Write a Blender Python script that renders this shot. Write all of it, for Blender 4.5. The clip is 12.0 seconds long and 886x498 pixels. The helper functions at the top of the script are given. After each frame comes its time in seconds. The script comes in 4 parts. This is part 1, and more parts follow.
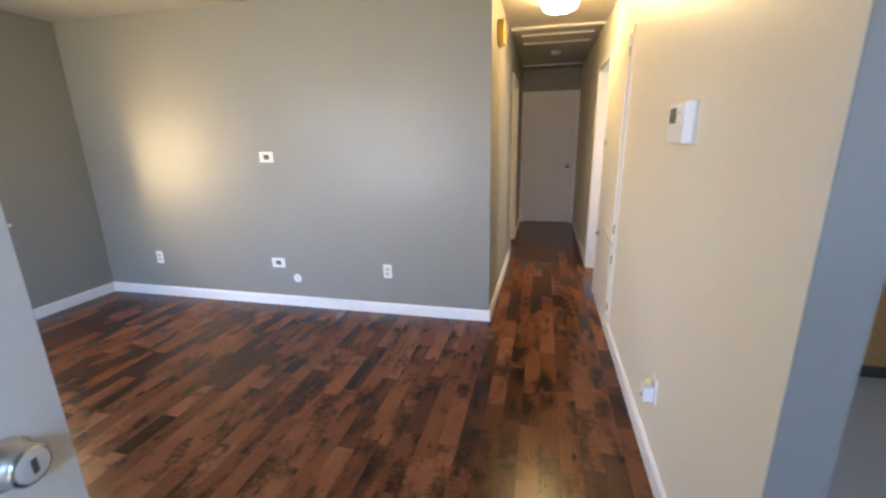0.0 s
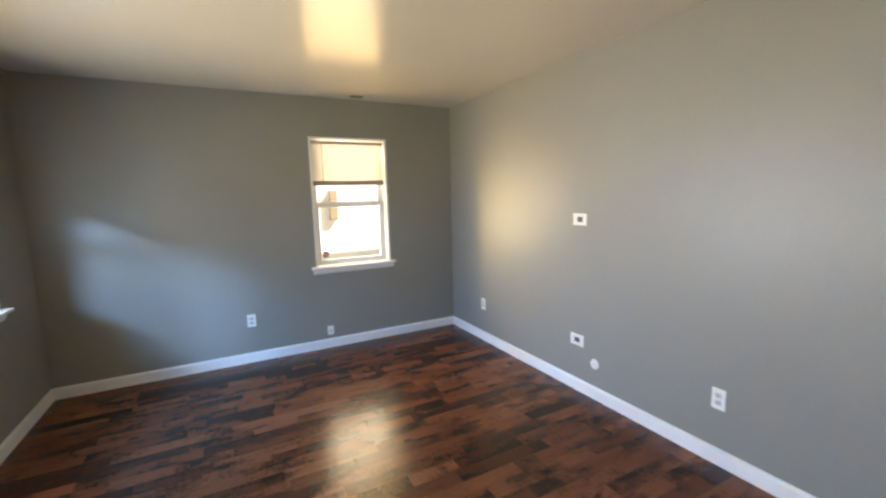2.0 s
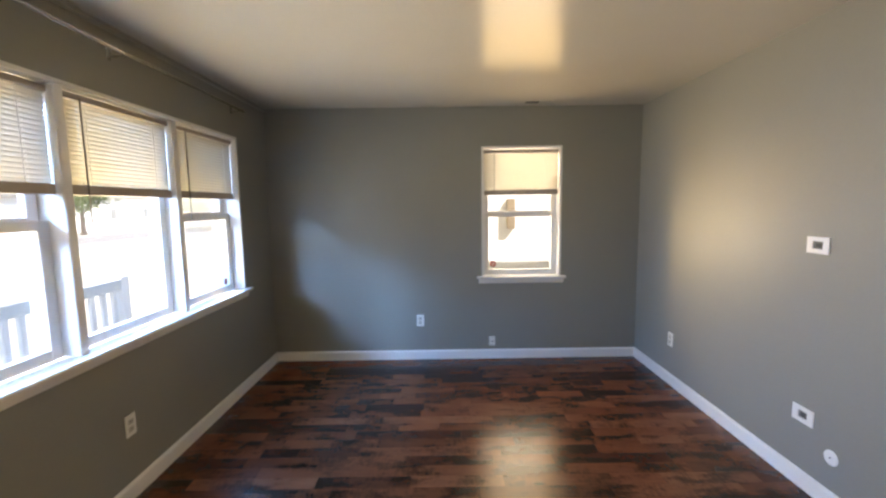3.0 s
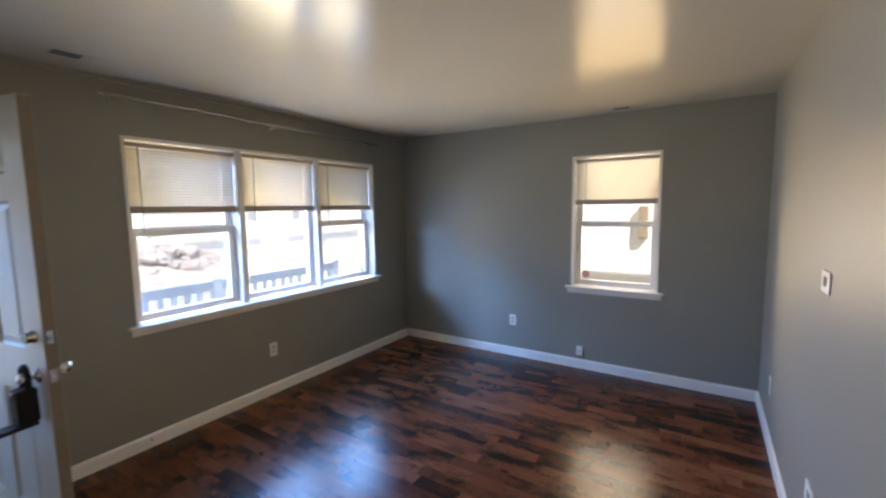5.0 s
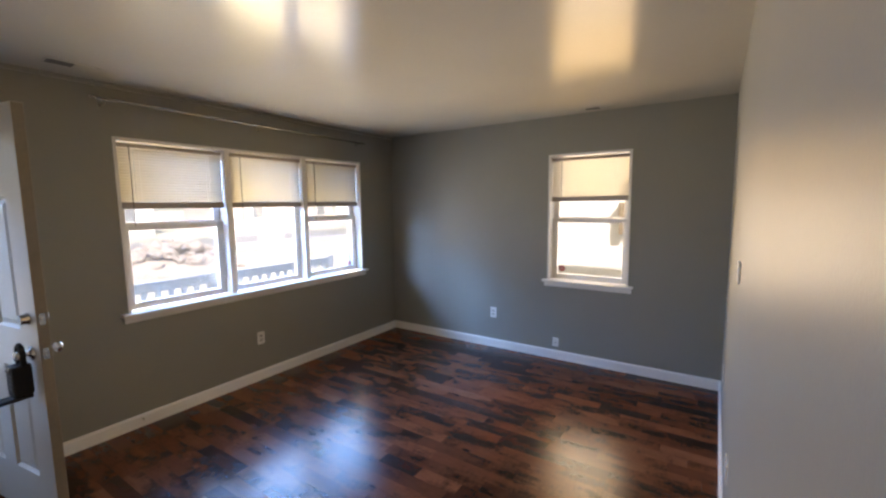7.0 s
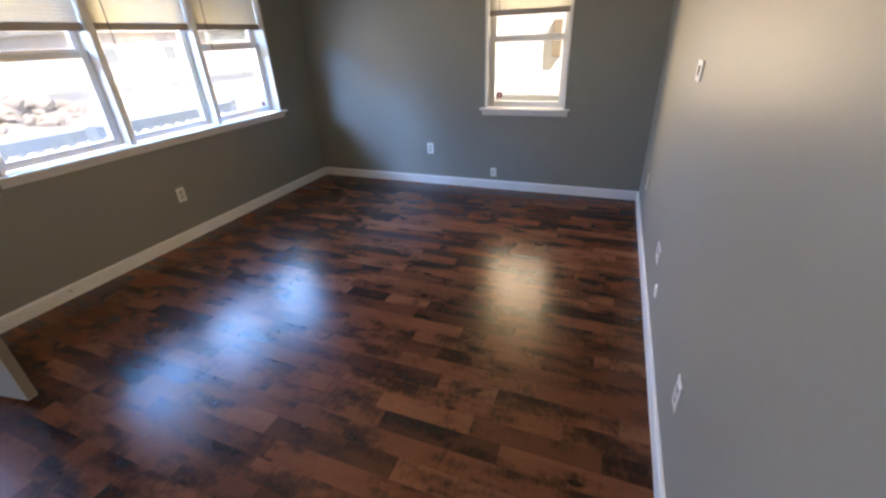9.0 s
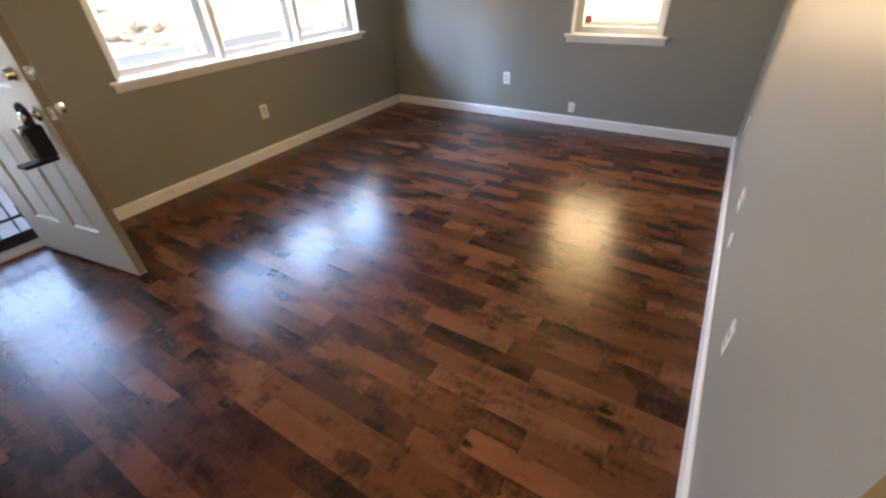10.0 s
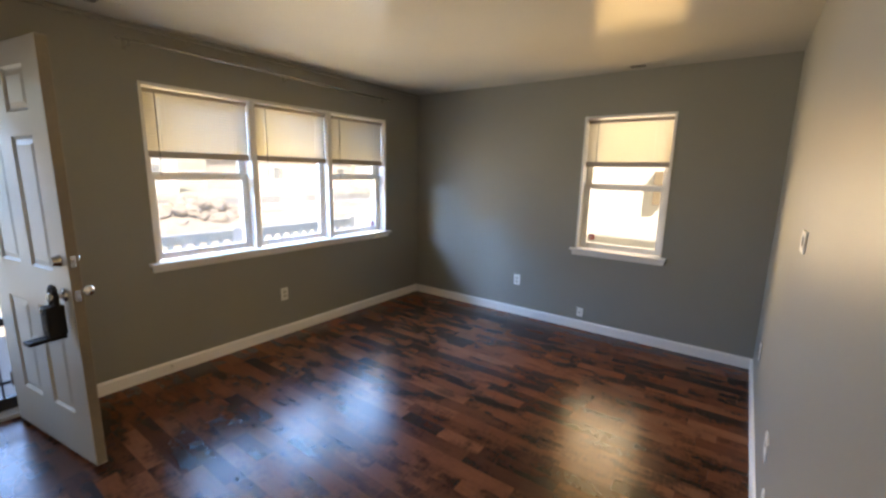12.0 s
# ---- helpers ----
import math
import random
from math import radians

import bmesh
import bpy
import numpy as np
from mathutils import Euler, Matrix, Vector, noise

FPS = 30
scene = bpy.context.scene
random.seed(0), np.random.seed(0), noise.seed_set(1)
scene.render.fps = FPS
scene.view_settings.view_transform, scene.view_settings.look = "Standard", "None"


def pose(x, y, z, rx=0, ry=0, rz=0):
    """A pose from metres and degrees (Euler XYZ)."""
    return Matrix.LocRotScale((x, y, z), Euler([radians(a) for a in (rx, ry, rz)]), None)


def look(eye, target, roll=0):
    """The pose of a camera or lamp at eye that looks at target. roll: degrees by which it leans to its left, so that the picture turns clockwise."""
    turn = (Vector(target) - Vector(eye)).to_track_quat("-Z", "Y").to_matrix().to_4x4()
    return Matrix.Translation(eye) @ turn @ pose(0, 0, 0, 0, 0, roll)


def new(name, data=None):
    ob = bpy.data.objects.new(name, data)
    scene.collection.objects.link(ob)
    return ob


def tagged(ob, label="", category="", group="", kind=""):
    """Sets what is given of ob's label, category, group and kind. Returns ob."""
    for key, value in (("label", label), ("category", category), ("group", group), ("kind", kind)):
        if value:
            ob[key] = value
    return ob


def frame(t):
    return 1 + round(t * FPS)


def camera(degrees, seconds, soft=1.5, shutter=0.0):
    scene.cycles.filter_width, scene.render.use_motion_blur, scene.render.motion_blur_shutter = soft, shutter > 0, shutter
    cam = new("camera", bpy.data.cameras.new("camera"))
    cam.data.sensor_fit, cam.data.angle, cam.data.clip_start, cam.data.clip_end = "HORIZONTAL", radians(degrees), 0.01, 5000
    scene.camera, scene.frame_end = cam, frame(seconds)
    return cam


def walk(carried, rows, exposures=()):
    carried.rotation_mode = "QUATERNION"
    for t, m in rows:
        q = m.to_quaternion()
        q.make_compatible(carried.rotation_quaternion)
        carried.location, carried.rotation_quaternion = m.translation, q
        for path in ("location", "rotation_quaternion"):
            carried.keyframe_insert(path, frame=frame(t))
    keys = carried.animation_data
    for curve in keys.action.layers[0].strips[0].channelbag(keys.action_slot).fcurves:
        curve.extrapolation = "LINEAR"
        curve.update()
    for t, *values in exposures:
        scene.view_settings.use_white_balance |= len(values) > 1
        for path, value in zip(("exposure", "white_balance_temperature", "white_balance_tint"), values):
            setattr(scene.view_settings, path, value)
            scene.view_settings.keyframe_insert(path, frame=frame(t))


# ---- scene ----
cam = camera(94.0, 12.0, soft=2.4, shutter=0.25)
PATH = [
    (0, (-0.678, 0.471, 1.422), (-1.134, 2.347, 0.9), -1.1),
    (0.5, (-0.724, 0.713, 1.435), (-1.463, 2.52, 1.001), -3.4),
    (1, (-0.699, 0.925, 1.461), (-1.879, 2.482, 1.036), -4.3),
    (1.5, (-0.608, 1.086, 1.49), (-2.167, 2.293, 1.158), -2.5),
    (2, (-0.713, 1.238, 1.494), (-2.469, 2.159, 1.233), -1.5),
    (2.5, (-0.85, 1.365, 1.523), (-2.76, 1.919, 1.312), -1.8),
    (3, (-0.82, 1.604, 1.519), (-2.809, 1.607, 1.308), -0.8),
    (3.2, (-0.821, 1.732, 1.528), (-2.804, 1.675, 1.269), -0.4),
    (4.8, (-0.795, 2.995, 1.603), (-2.553, 2.062, 1.408), -0.4),
    (5, (-0.74, 3.094, 1.602), (-2.416, 2.022, 1.402), -0.8),
    (5.5, (-0.65, 3.245, 1.628), (-2.216, 2.016, 1.44), 1.0),
    (6, (-0.678, 3.358, 1.628), (-2.267, 2.154, 1.465), 1.5),
    (6.5, (-0.708, 3.396, 1.626), (-2.331, 2.242, 1.439), 0.5),
    (6.7, (-0.74, 3.419, 1.617), (-2.376, 2.285, 1.427), -0.1),
    (8.3, (-0.677, 3.188, 1.527), (-2.429, 2.404, 0.966), -1.4),
    (8.5, (-0.667, 3.155, 1.533), (-2.409, 2.431, 0.871), -1.3),
    (9, (-0.671, 3.168, 1.467), (-2.316, 2.492, 0.552), -2.5),
    (9.5, (-0.657, 3.178, 1.414), (-2.153, 2.436, 0.313), -3.3),
    (10, (-0.637, 3.246, 1.393), (-2.008, 2.336, 0.256), -2.8),
    (10.5, (-0.619, 3.355, 1.417), (-1.953, 2.274, 0.391), -1.5),
    (11, (-0.616, 3.412, 1.454), (-2.01, 2.243, 0.624), 0.1),
    (11.5, (-0.629, 3.396, 1.489), (-2.134, 2.219, 0.896), 1.2),
    (12, (-0.763, 3.293, 1.531), (-2.355, 2.139, 1.165), 1.2),
]
EXPOSE = [(0.0, 2.16, 7000, 17), (0.5, 1.86, 6650, 16), (1.0, 1.92, 6150, 15), (1.5, 2.08, 6350, 15), (2.0, 1.96, 7100, 15), (2.5, 1.86, 7550, 18), (3.0, 1.58, 7000, 18), (5.0, 1.42, 6350, 19), (6.5, 1.42, 6950, 21), (8.5, 1.57, 6750, 23), (9.0, 1.61, 6800, 20), (9.5, 1.85, 7750, 17), (10.5, 2.13, 9050, 24), (11.5, 1.64, 8450, 22), (12.0, 1.52, 7750, 18)]
walk(cam, [(t, look(eye, target, roll)) for t, eye, target, roll in PATH], EXPOSE)

# ---- light ----
# room planes: x of the west wall, y of the south and north walls, x of the hall's two sides
XW, YS, YN, XH, XE, YEND, H = -4.8, -0.052, 3.5, -1.05, -0.17, 7.56, 2.431
world = bpy.data.worlds.new("sky")
scene.world = world
world.use_nodes = True
wn = world.node_tree
sky = wn.nodes.new("ShaderNodeTexSky")
sky.sky_type, sky.sun_disc = "NISHITA", False
sky.sun_elevation, sky.sun_rotation = radians(48), radians(35)
wn.links.new(sky.outputs[0], wn.nodes["Background"].inputs[0])
wn.nodes["Background"].inputs[1].default_value = 0.15
sun = new("sun", bpy.data.lights.new("sun", "SUN"))
sun.data.energy, sun.data.angle, sun.data.color = 5.0, radians(0.5), (1.0, 0.95, 0.88)
# from the north-north-east, 48 degrees up
sun.matrix_world = look((45, 64, 87), (0, 0, 0))


def daylight_standin(name, eye, target, width, height, watts, color, spread=180):
    """An area lamp added in place of daylight through an opening."""
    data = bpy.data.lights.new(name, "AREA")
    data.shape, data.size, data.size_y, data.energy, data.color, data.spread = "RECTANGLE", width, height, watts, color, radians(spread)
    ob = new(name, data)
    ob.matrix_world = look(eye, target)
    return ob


daylight_standin("daylight_south", (-3.06, -0.45, 1.2), (-2.75, 0.75, 0.45), 2.35, 0.84, 23, (0.1, 0.4, 1.0), 110)
# on the room side of the panes, added for the floor's blue reflection
daylight_standin("daylight_south_opening", (-3.06, YS + 0.002, 1.225), (-3.06, YS + 1.0, 1.225), 2.28, 0.74, 5.5, (0.3, 0.56, 1.0), 150)
# added lamp in place of light thrown up by the sunlit front yard
daylight_standin("daylight_yard", (-3.06, -0.5, 1.12), (-2.78, 0.5, 1.53), 2.35, 0.95, 29, (1.0, 0.81, 0.4), 128)
daylight_standin("daylight_west", (-5.0, 2.36, 1.46), (-4, 2.3, 1.3), 0.72, 1.16, 3.6, (1.0, 0.88, 0.66), 118)
# on the room side of the blind, added for the floor's golden reflection
daylight_standin("daylight_west_opening", (XW + 0.002, 2.368, 1.45), (XW + 1.0, 2.368, 1.45), 0.7, 1.18, 2.7, (1.0, 0.66, 0.22), 150)
# added lamp before next door's sunlit wall, to light the north wall
daylight_standin("daylight_southwest", (-6.03, 1.2, 1.25), (-4.8, 2.36, 1.3), 0.46, 1.8, 15, (1.0, 0.79, 0.4), 120)
# added lamp in place of the sky above the street, through the door
daylight_standin("daylight_door", (-1.25, -3.0, 2.2), (-1.0, 2.4, 0.5), 1.1, 1.3, 14, (0.24, 0.47, 1.0), 100)
# added lamp in place of low south-east sky; it lights the west wall
daylight_standin("fill_southeast", (0.92, -2.52, 2.99), (-3.05, -0.1, 1.2), 1.9, 0.6, 30, (0.28, 0.54, 1.0), 50)
# added lamp at the unseen kitchen window, to brighten the north wall
daylight_standin("fill_kitchen", (1.6, -0.4, 1.55), (-0.6, 2.6, 1.0), 1.3, 0.95, 2.5, (0.8, 0.9, 1.0), 150)
# added lamp in the side room, which has no window, to brighten the hall
daylight_standin("fill_side_room", (1.3, 4.9, 1.5), (-0.6, 5.0, 1.1), 1.0, 1.1, 5.5, (1.0, 0.95, 0.86), 120)


# ---- materials ----
def material(name):
    m = bpy.data.materials.new(name)
    m.use_nodes = True
    return m, m.node_tree.nodes, m.node_tree.links, m.node_tree.nodes["Principled BSDF"]


def ramp(nodes, stops):
    r = nodes.new("ShaderNodeValToRGB")
    while len(r.color_ramp.elements) < len(stops):
        r.color_ramp.elements.new(0.5)
    for e, (at, c) in zip(r.color_ramp.elements, stops):
        e.position, e.color = at, (*c, 1)
    return r


def noise_node(nodes, links, scale, detail=3.0, rough=0.5, vector=None):
    n = nodes.new("ShaderNodeTexNoise")
    n.inputs["Scale"].default_value, n.inputs["Detail"].default_value, n.inputs["Roughness"].default_value = scale, detail, rough
    if vector is not None:
        links.new(vector, n.inputs["Vector"])
    return n


def surface(name, color, rough, metal=0.0, vary=0.06, grain=60.0, cloud=1.6, bump=0.0, bump_scale=220.0, rough_vary=0.05, spec=0.5):
    """A plain surface with variation at two scales and fine relief."""
    m, nodes, links, p = material(name)
    geo = nodes.new("ShaderNodeNewGeometry")
    big = noise_node(nodes, links, cloud, 3, 0.55, geo.outputs["Position"])
    small = noise_node(nodes, links, grain, 2, 0.6, geo.outputs["Position"])
    mix = nodes.new("ShaderNodeMath")
    mix.operation = "MULTIPLY_ADD"
    mix.inputs[1].default_value = 0.6
    half = nodes.new("ShaderNodeMath")
    half.operation = "MULTIPLY"
    half.inputs[1].default_value = 0.4
    links.new(small.outputs[0], half.inputs[0])
    links.new(big.outputs[0], mix.inputs[0])
    links.new(half.outputs[0], mix.inputs[2])
    lo = [c * (1 - vary) for c in color]
    hi = [min(1, c * (1 + vary)) for c in color]
    r = ramp(nodes, [(0.3, lo), (0.7, hi)])
    links.new(mix.outputs[0], r.inputs[0])
    links.new(r.outputs[0], p.inputs["Base Color"])
    rr = nodes.new("ShaderNodeMapRange")
    rr.inputs["To Min"].default_value, rr.inputs["To Max"].default_value = max(0.02, rough - rough_vary), rough + rough_vary
    links.new(big.outputs[0], rr.inputs[0])
    links.new(rr.outputs[0], p.inputs["Roughness"])
    p.inputs["Metallic"].default_value = metal
    p.inputs["Specular IOR Level"].default_value = spec
    if bump:
        b = nodes.new("ShaderNodeBump")
        b.inputs["Strength"].default_value, b.inputs["Distance"].default_value = bump, 0.002
        n = noise_node(nodes, links, bump_scale, 2, 0.5, geo.outputs["Position"])
        links.new(n.outputs[0], b.inputs["Height"])
        links.new(b.outputs[0], p.inputs["Normal"])
    return m


WALL = surface("wall_paint", (0.256, 0.255, 0.226), 0.43, vary=0.04, bump=0.12, bump_scale=160)
# Hall's east side: lighter than wall_paint, so its brightness sits in the colour.
BRIGHTCREAM = surface("brightened_cream_paint", (0.75, 0.7, 0.57), 0.42, vary=0.04, bump=0.12, bump_scale=160)
CEIL = surface("ceiling_gloss_paint", (0.52, 0.5, 0.45), 0.21, vary=0.03, bump=0.05, bump_scale=40, rough_vary=0.05, spec=0.24)
TRIM = surface("white_trim_paint", (0.78, 0.77, 0.74), 0.3, vary=0.03)
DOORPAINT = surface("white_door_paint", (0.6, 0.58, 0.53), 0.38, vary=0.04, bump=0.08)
EDGEWOOD = surface("bare_door_edge", (0.2, 0.175, 0.14), 0.6, vary=0.15, grain=40)
VINYL = surface("white_vinyl", (0.8, 0.79, 0.77), 0.35, vary=0.02)
PLASTIC = surface("white_plastic", (0.8, 0.79, 0.76), 0.35, vary=0.02)
SOCKET = surface("ivory_plastic", (0.55, 0.54, 0.5), 0.4, vary=0.03)
INTDOOR = surface("white_interior_door", (0.74, 0.72, 0.66), 0.36, vary=0.03)
DARK = surface("dark_recess", (0.06, 0.06, 0.055), 0.6)
SLATE = surface("grey_recess", (0.16, 0.15, 0.13), 0.5)
IRON = surface("black_iron_paint", (0.018, 0.018, 0.02), 0.42, vary=0.2, bump=0.1)
BLACK = surface("black_plastic", (0.008, 0.008, 0.009), 0.5, vary=0.2, spec=0.25)
CHROME = surface("satin_nickel", (0.62, 0.6, 0.56), 0.22, metal=1.0, vary=0.05)
RODMETAL = surface("grey_rod_metal", (0.6, 0.58, 0.55), 0.25, metal=0.7)
BEIGE = surface("beige_plastic", (0.72, 0.56, 0.22), 0.45)
# Darker than the slats: the bottom rail's shade is put in the colour.
SHADEDRAIL = surface("shaded_beige_rail", (0.36, 0.31, 0.27), 0.45)
STICKERINK = surface("white_sticker_ink", (0.8, 0.75, 0.75), 0.45)
LCD = surface("grey_display", (0.16, 0.16, 0.13), 0.2)
KFLOOR = surface("pale_vinyl_floor", (0.7, 0.69, 0.68), 0.35)
OAK = surface("oak_cabinet", (0.42, 0.24, 0.09), 0.4, vary=0.18, grain=30)
CONCRETE = surface("porch_concrete", (0.34, 0.34, 0.35), 0.85, vary=0.12, bump=0.4)
SIDING = surface("pale_siding", (0.82, 0.81, 0.78), 0.7, vary=0.05)
SIDING2 = surface("tan_siding", (0.5, 0.42, 0.33), 0.7, vary=0.06)
BRICKWALL = surface("red_house_wall", (0.55, 0.47, 0.43), 0.8, vary=0.2, grain=14)
ROOFING = surface("grey_shingle", (0.24, 0.225, 0.21), 0.9, vary=0.2, grain=12)
ASPHALT = surface("asphalt", (0.2, 0.195, 0.19), 0.9, vary=0.15)
ROCK = surface("pale_rock", (0.33, 0.285, 0.25), 0.85, vary=0.2, grain=9, cloud=2.2, bump=0.6, bump_scale=18)
LOGWOOD = surface("weathered_log", (0.36, 0.25, 0.18), 0.85, vary=0.2, grain=12)
EARTH = surface("bare_earth", (0.36, 0.31, 0.26), 0.95, vary=0.2, grain=8, bump=0.5, bump_scale=30)
BARK = surface("bark", (0.1, 0.075, 0.055), 0.9, vary=0.25)
LEAF = surface("foliage", (0.07, 0.1, 0.035), 0.7, vary=0.35, grain=4)
RAILWHITE = surface("white_porch_paint", (0.76, 0.79, 0.82), 0.5, vary=0.05)
# Blue-grey of the top rail: porch shade put into the colour.
RAILSHADE = surface("shaded_porch_paint", (0.5, 0.56, 0.6), 0.5, vary=0.06)
CONDUIT = surface("tan_meter_box", (0.24, 0.185, 0.12), 0.6)
WINDARK = surface("far_window_glass", (0.2, 0.21, 0.22), 0.1)


def grass_material():
    m, nodes, links, p = material("grass_ground")
    geo = nodes.new("ShaderNodeNewGeometry")
    a = noise_node(nodes, links, 0.35, 5, 0.65, geo.outputs["Position"])
    r = ramp(nodes, [(0.3, (0.24, 0.28, 0.17)), (0.48, (0.41, 0.39, 0.32)), (0.62, (0.5, 0.46, 0.41)), (0.75, (0.33, 0.35, 0.24))])
    links.new(a.outputs[0], r.inputs[0])
    links.new(r.outputs[0], p.inputs["Base Color"])
    p.inputs["Roughness"].default_value = 0.95
    b = nodes.new("ShaderNodeBump")
    b.inputs["Strength"].default_value, b.inputs["Distance"].default_value = 0.6, 0.03
    n = noise_node(nodes, links, 25, 4, 0.7, geo.outputs["Position"])
    links.new(n.outputs[0], b.inputs["Height"])
    links.new(b.outputs[0], p.inputs["Normal"])
    return m


def glass_material():
    m, nodes, links, p = material("window_glass")
    out = nodes["Material Output"]
    clear, gloss, mix = (nodes.new("ShaderNode" + k) for k in ("BsdfTransparent", "BsdfGlossy", "MixShader"))
    clear.inputs[0].default_value = (0.93, 0.95, 0.95, 1)
    gloss.inputs["Roughness"].default_value = 0.02
    mix.inputs[0].default_value = 0.04
    links.new(clear.outputs[0], mix.inputs[1])
    links.new(gloss.outputs[0], mix.inputs[2])
    # a thin translucent film: haze painted over the bright view outside
    haze, film = nodes.new("ShaderNodeBsdfTranslucent"), nodes.new("ShaderNodeMixShader")
    haze.inputs[0].default_value = (0.9, 0.88, 0.84, 1)
    film.inputs[0].default_value = 0.005
    links.new(mix.outputs[0], film.inputs[1])
    links.new(haze.outputs[0], film.inputs[2])
    links.new(film.outputs[0], out.inputs[0])
    return m


def blind_material(name, base, through_color, share=0.58):
    """Thin vinyl that lets some daylight through."""
    m, nodes, links, p = material(name)
    out = nodes["Material Output"]
    p.inputs["Base Color"].default_value = (*base, 1)
    p.inputs["Roughness"].default_value = 0.4
    t = nodes.new("ShaderNodeBsdfTranslucent")
    t.inputs[0].default_value = (*through_color, 1)
    mix = nodes.new("ShaderNodeMixShader")
    mix.inputs[0].default_value = share
    links.new(p.outputs[0], mix.inputs[1])
    links.new(t.outputs[0], mix.inputs[2])
    links.new(mix.outputs[0], out.inputs[0])
    return m


def plank_material(name, island):
    """Glossy laminate strips: each of its own brown, with dark mottled figure along the grain."""
    m, nodes, links, p = material(name)
    geo = nodes.new("ShaderNodeNewGeometry")
    info = nodes.new("ShaderNodeObjectInfo")
    rnd = geo.outputs["Random Per Island"] if island else info.outputs["Random"]
    comb = nodes.new("ShaderNodeCombineXYZ")
    for n, k in enumerate((37.0, 71.0, 53.0)):
        mul = nodes.new("ShaderNodeMath")
        mul.operation = "MULTIPLY"
        mul.inputs[1].default_value = k
        links.new(rnd, mul.inputs[0])
        links.new(mul.outputs[0], comb.inputs[n])
    add = nodes.new("ShaderNodeVectorMath")
    links.new(geo.outputs["Position"], add.inputs[0])
    links.new(comb.outputs[0], add.inputs[1])
    stretch = nodes.new("ShaderNodeMapping")
    stretch.inputs["Scale"].default_value = (1.0, 0.42, 1.0)
    links.new(add.outputs[0], stretch.inputs[0])
    fine = nodes.new("ShaderNodeMapping")
    fine.inputs["Scale"].default_value = (1.0, 0.06, 1.0)
    links.new(add.outputs[0], fine.inputs[0])
    tone = ramp(nodes, [(0.0, (0.053, 0.0175, 0.0086)), (0.14, (0.087, 0.0284, 0.0126)), (0.3, (0.129, 0.0428, 0.0185)), (0.6, (0.163, 0.0554, 0.0234)), (0.85, (0.194, 0.0684, 0.0297)), (1.0, (0.231, 0.09, 0.0423))])
    links.new(rnd, tone.inputs[0])
    cross = nodes.new("ShaderNodeMapping")
    cross.inputs["Scale"].default_value = (0.35, 1.0, 1.0)
    links.new(add.outputs[0], cross.inputs[0])
    mott = noise_node(nodes, links, 6.5, 4, 0.62, stretch.outputs[0])
    crack = noise_node(nodes, links, 55, 3, 0.6, cross.outputs[0])
    blot = nodes.new("ShaderNodeMath")
    blot.operation = "MULTIPLY_ADD"
    blot.inputs[1].default_value = 0.23
    links.new(crack.outputs[0], blot.inputs[0])
    links.new(mott.outputs[0], blot.inputs[2])
    dark = ramp(nodes, [(0.42, (0.1, 0.105, 0.115)), (0.52, (0.32, 0.325, 0.33)), (0.63, (0.86, 0.85, 0.84)), (0.85, (1.1, 1.09, 1.07))])
    links.new(blot.outputs[0], dark.inputs[0])
    grain = noise_node(nodes, links, 150, 4, 0.65, fine.outputs[0])
    gr = ramp(nodes, [(0.3, (0.84, 0.83, 0.82)), (0.7, (1.06, 1.06, 1.06))])
    links.new(grain.outputs[0], gr.inputs[0])
    # sparse small knots
    vor = nodes.new("ShaderNodeTexVoronoi")
    vor.inputs["Scale"].default_value = 5.0
    links.new(stretch.outputs[0], vor.inputs["Vector"])
    knot = ramp(nodes, [(0.05, (0.2, 0.18, 0.17)), (0.085, (1.0, 1.0, 1.0))])
    links.new(vor.outputs["Distance"], knot.inputs[0])
    last = tone.outputs[0]
    for f in (dark, gr, knot):
        mx = nodes.new("ShaderNodeMix")
        mx.data_type, mx.blend_type = "RGBA", "MULTIPLY"
        mx.inputs["Factor"].default_value = 1.0
        links.new(last, mx.inputs["A"])
        links.new(f.outputs[0], mx.inputs["B"])
        last = mx.outputs["Result"]
    links.new(last, p.inputs["Base Color"])
    rr = nodes.new("ShaderNodeMapRange")
    rr.inputs["To Min"].default_value, rr.inputs["To Max"].default_value = 0.21, 0.28
    links.new(mott.outputs[0], rr.inputs[0])
    links.new(rr.outputs[0], p.inputs["Roughness"])
    p.inputs["Specular IOR Level"].default_value = 0.33
    b = nodes.new("ShaderNodeBump")
    b.inputs["Strength"].default_value, b.inputs["Distance"].default_value = 0.03, 0.001
    links.new(grain.outputs[0], b.inputs["Height"])
    links.new(b.outputs[0], p.inputs["Normal"])
    return m


def lamp_material():
    m, nodes, links, p = material("lit_lamp_glass")
    p.inputs["Base Color"].default_value = (0.9, 0.85, 0.7, 1)
    p.inputs["Emission Color"].default_value = (1.0, 0.7, 0.3, 1)
    p.inputs["Emission Strength"].default_value = 21.0
    return m


def screen_material():
    """Fine grey insect mesh: most light passes."""
    m, nodes, links, p = material("insect_screen")
    clear, mix = nodes.new("ShaderNodeBsdfTransparent"), nodes.new("ShaderNodeMixShader")
    p.inputs["Base Color"].default_value = (0.35, 0.38, 0.4, 1)
    p.inputs["Roughness"].default_value = 0.7
    mix.inputs[0].default_value = 0.17
    links.new(clear.outputs[0], mix.inputs[1])
    links.new(p.outputs[0], mix.inputs[2])
    links.new(mix.outputs[0], nodes["Material Output"].inputs[0])
    return m


SCREEN = screen_material()
GRASS, GLASS, LAMPGLASS = grass_material(), glass_material(), lamp_material()
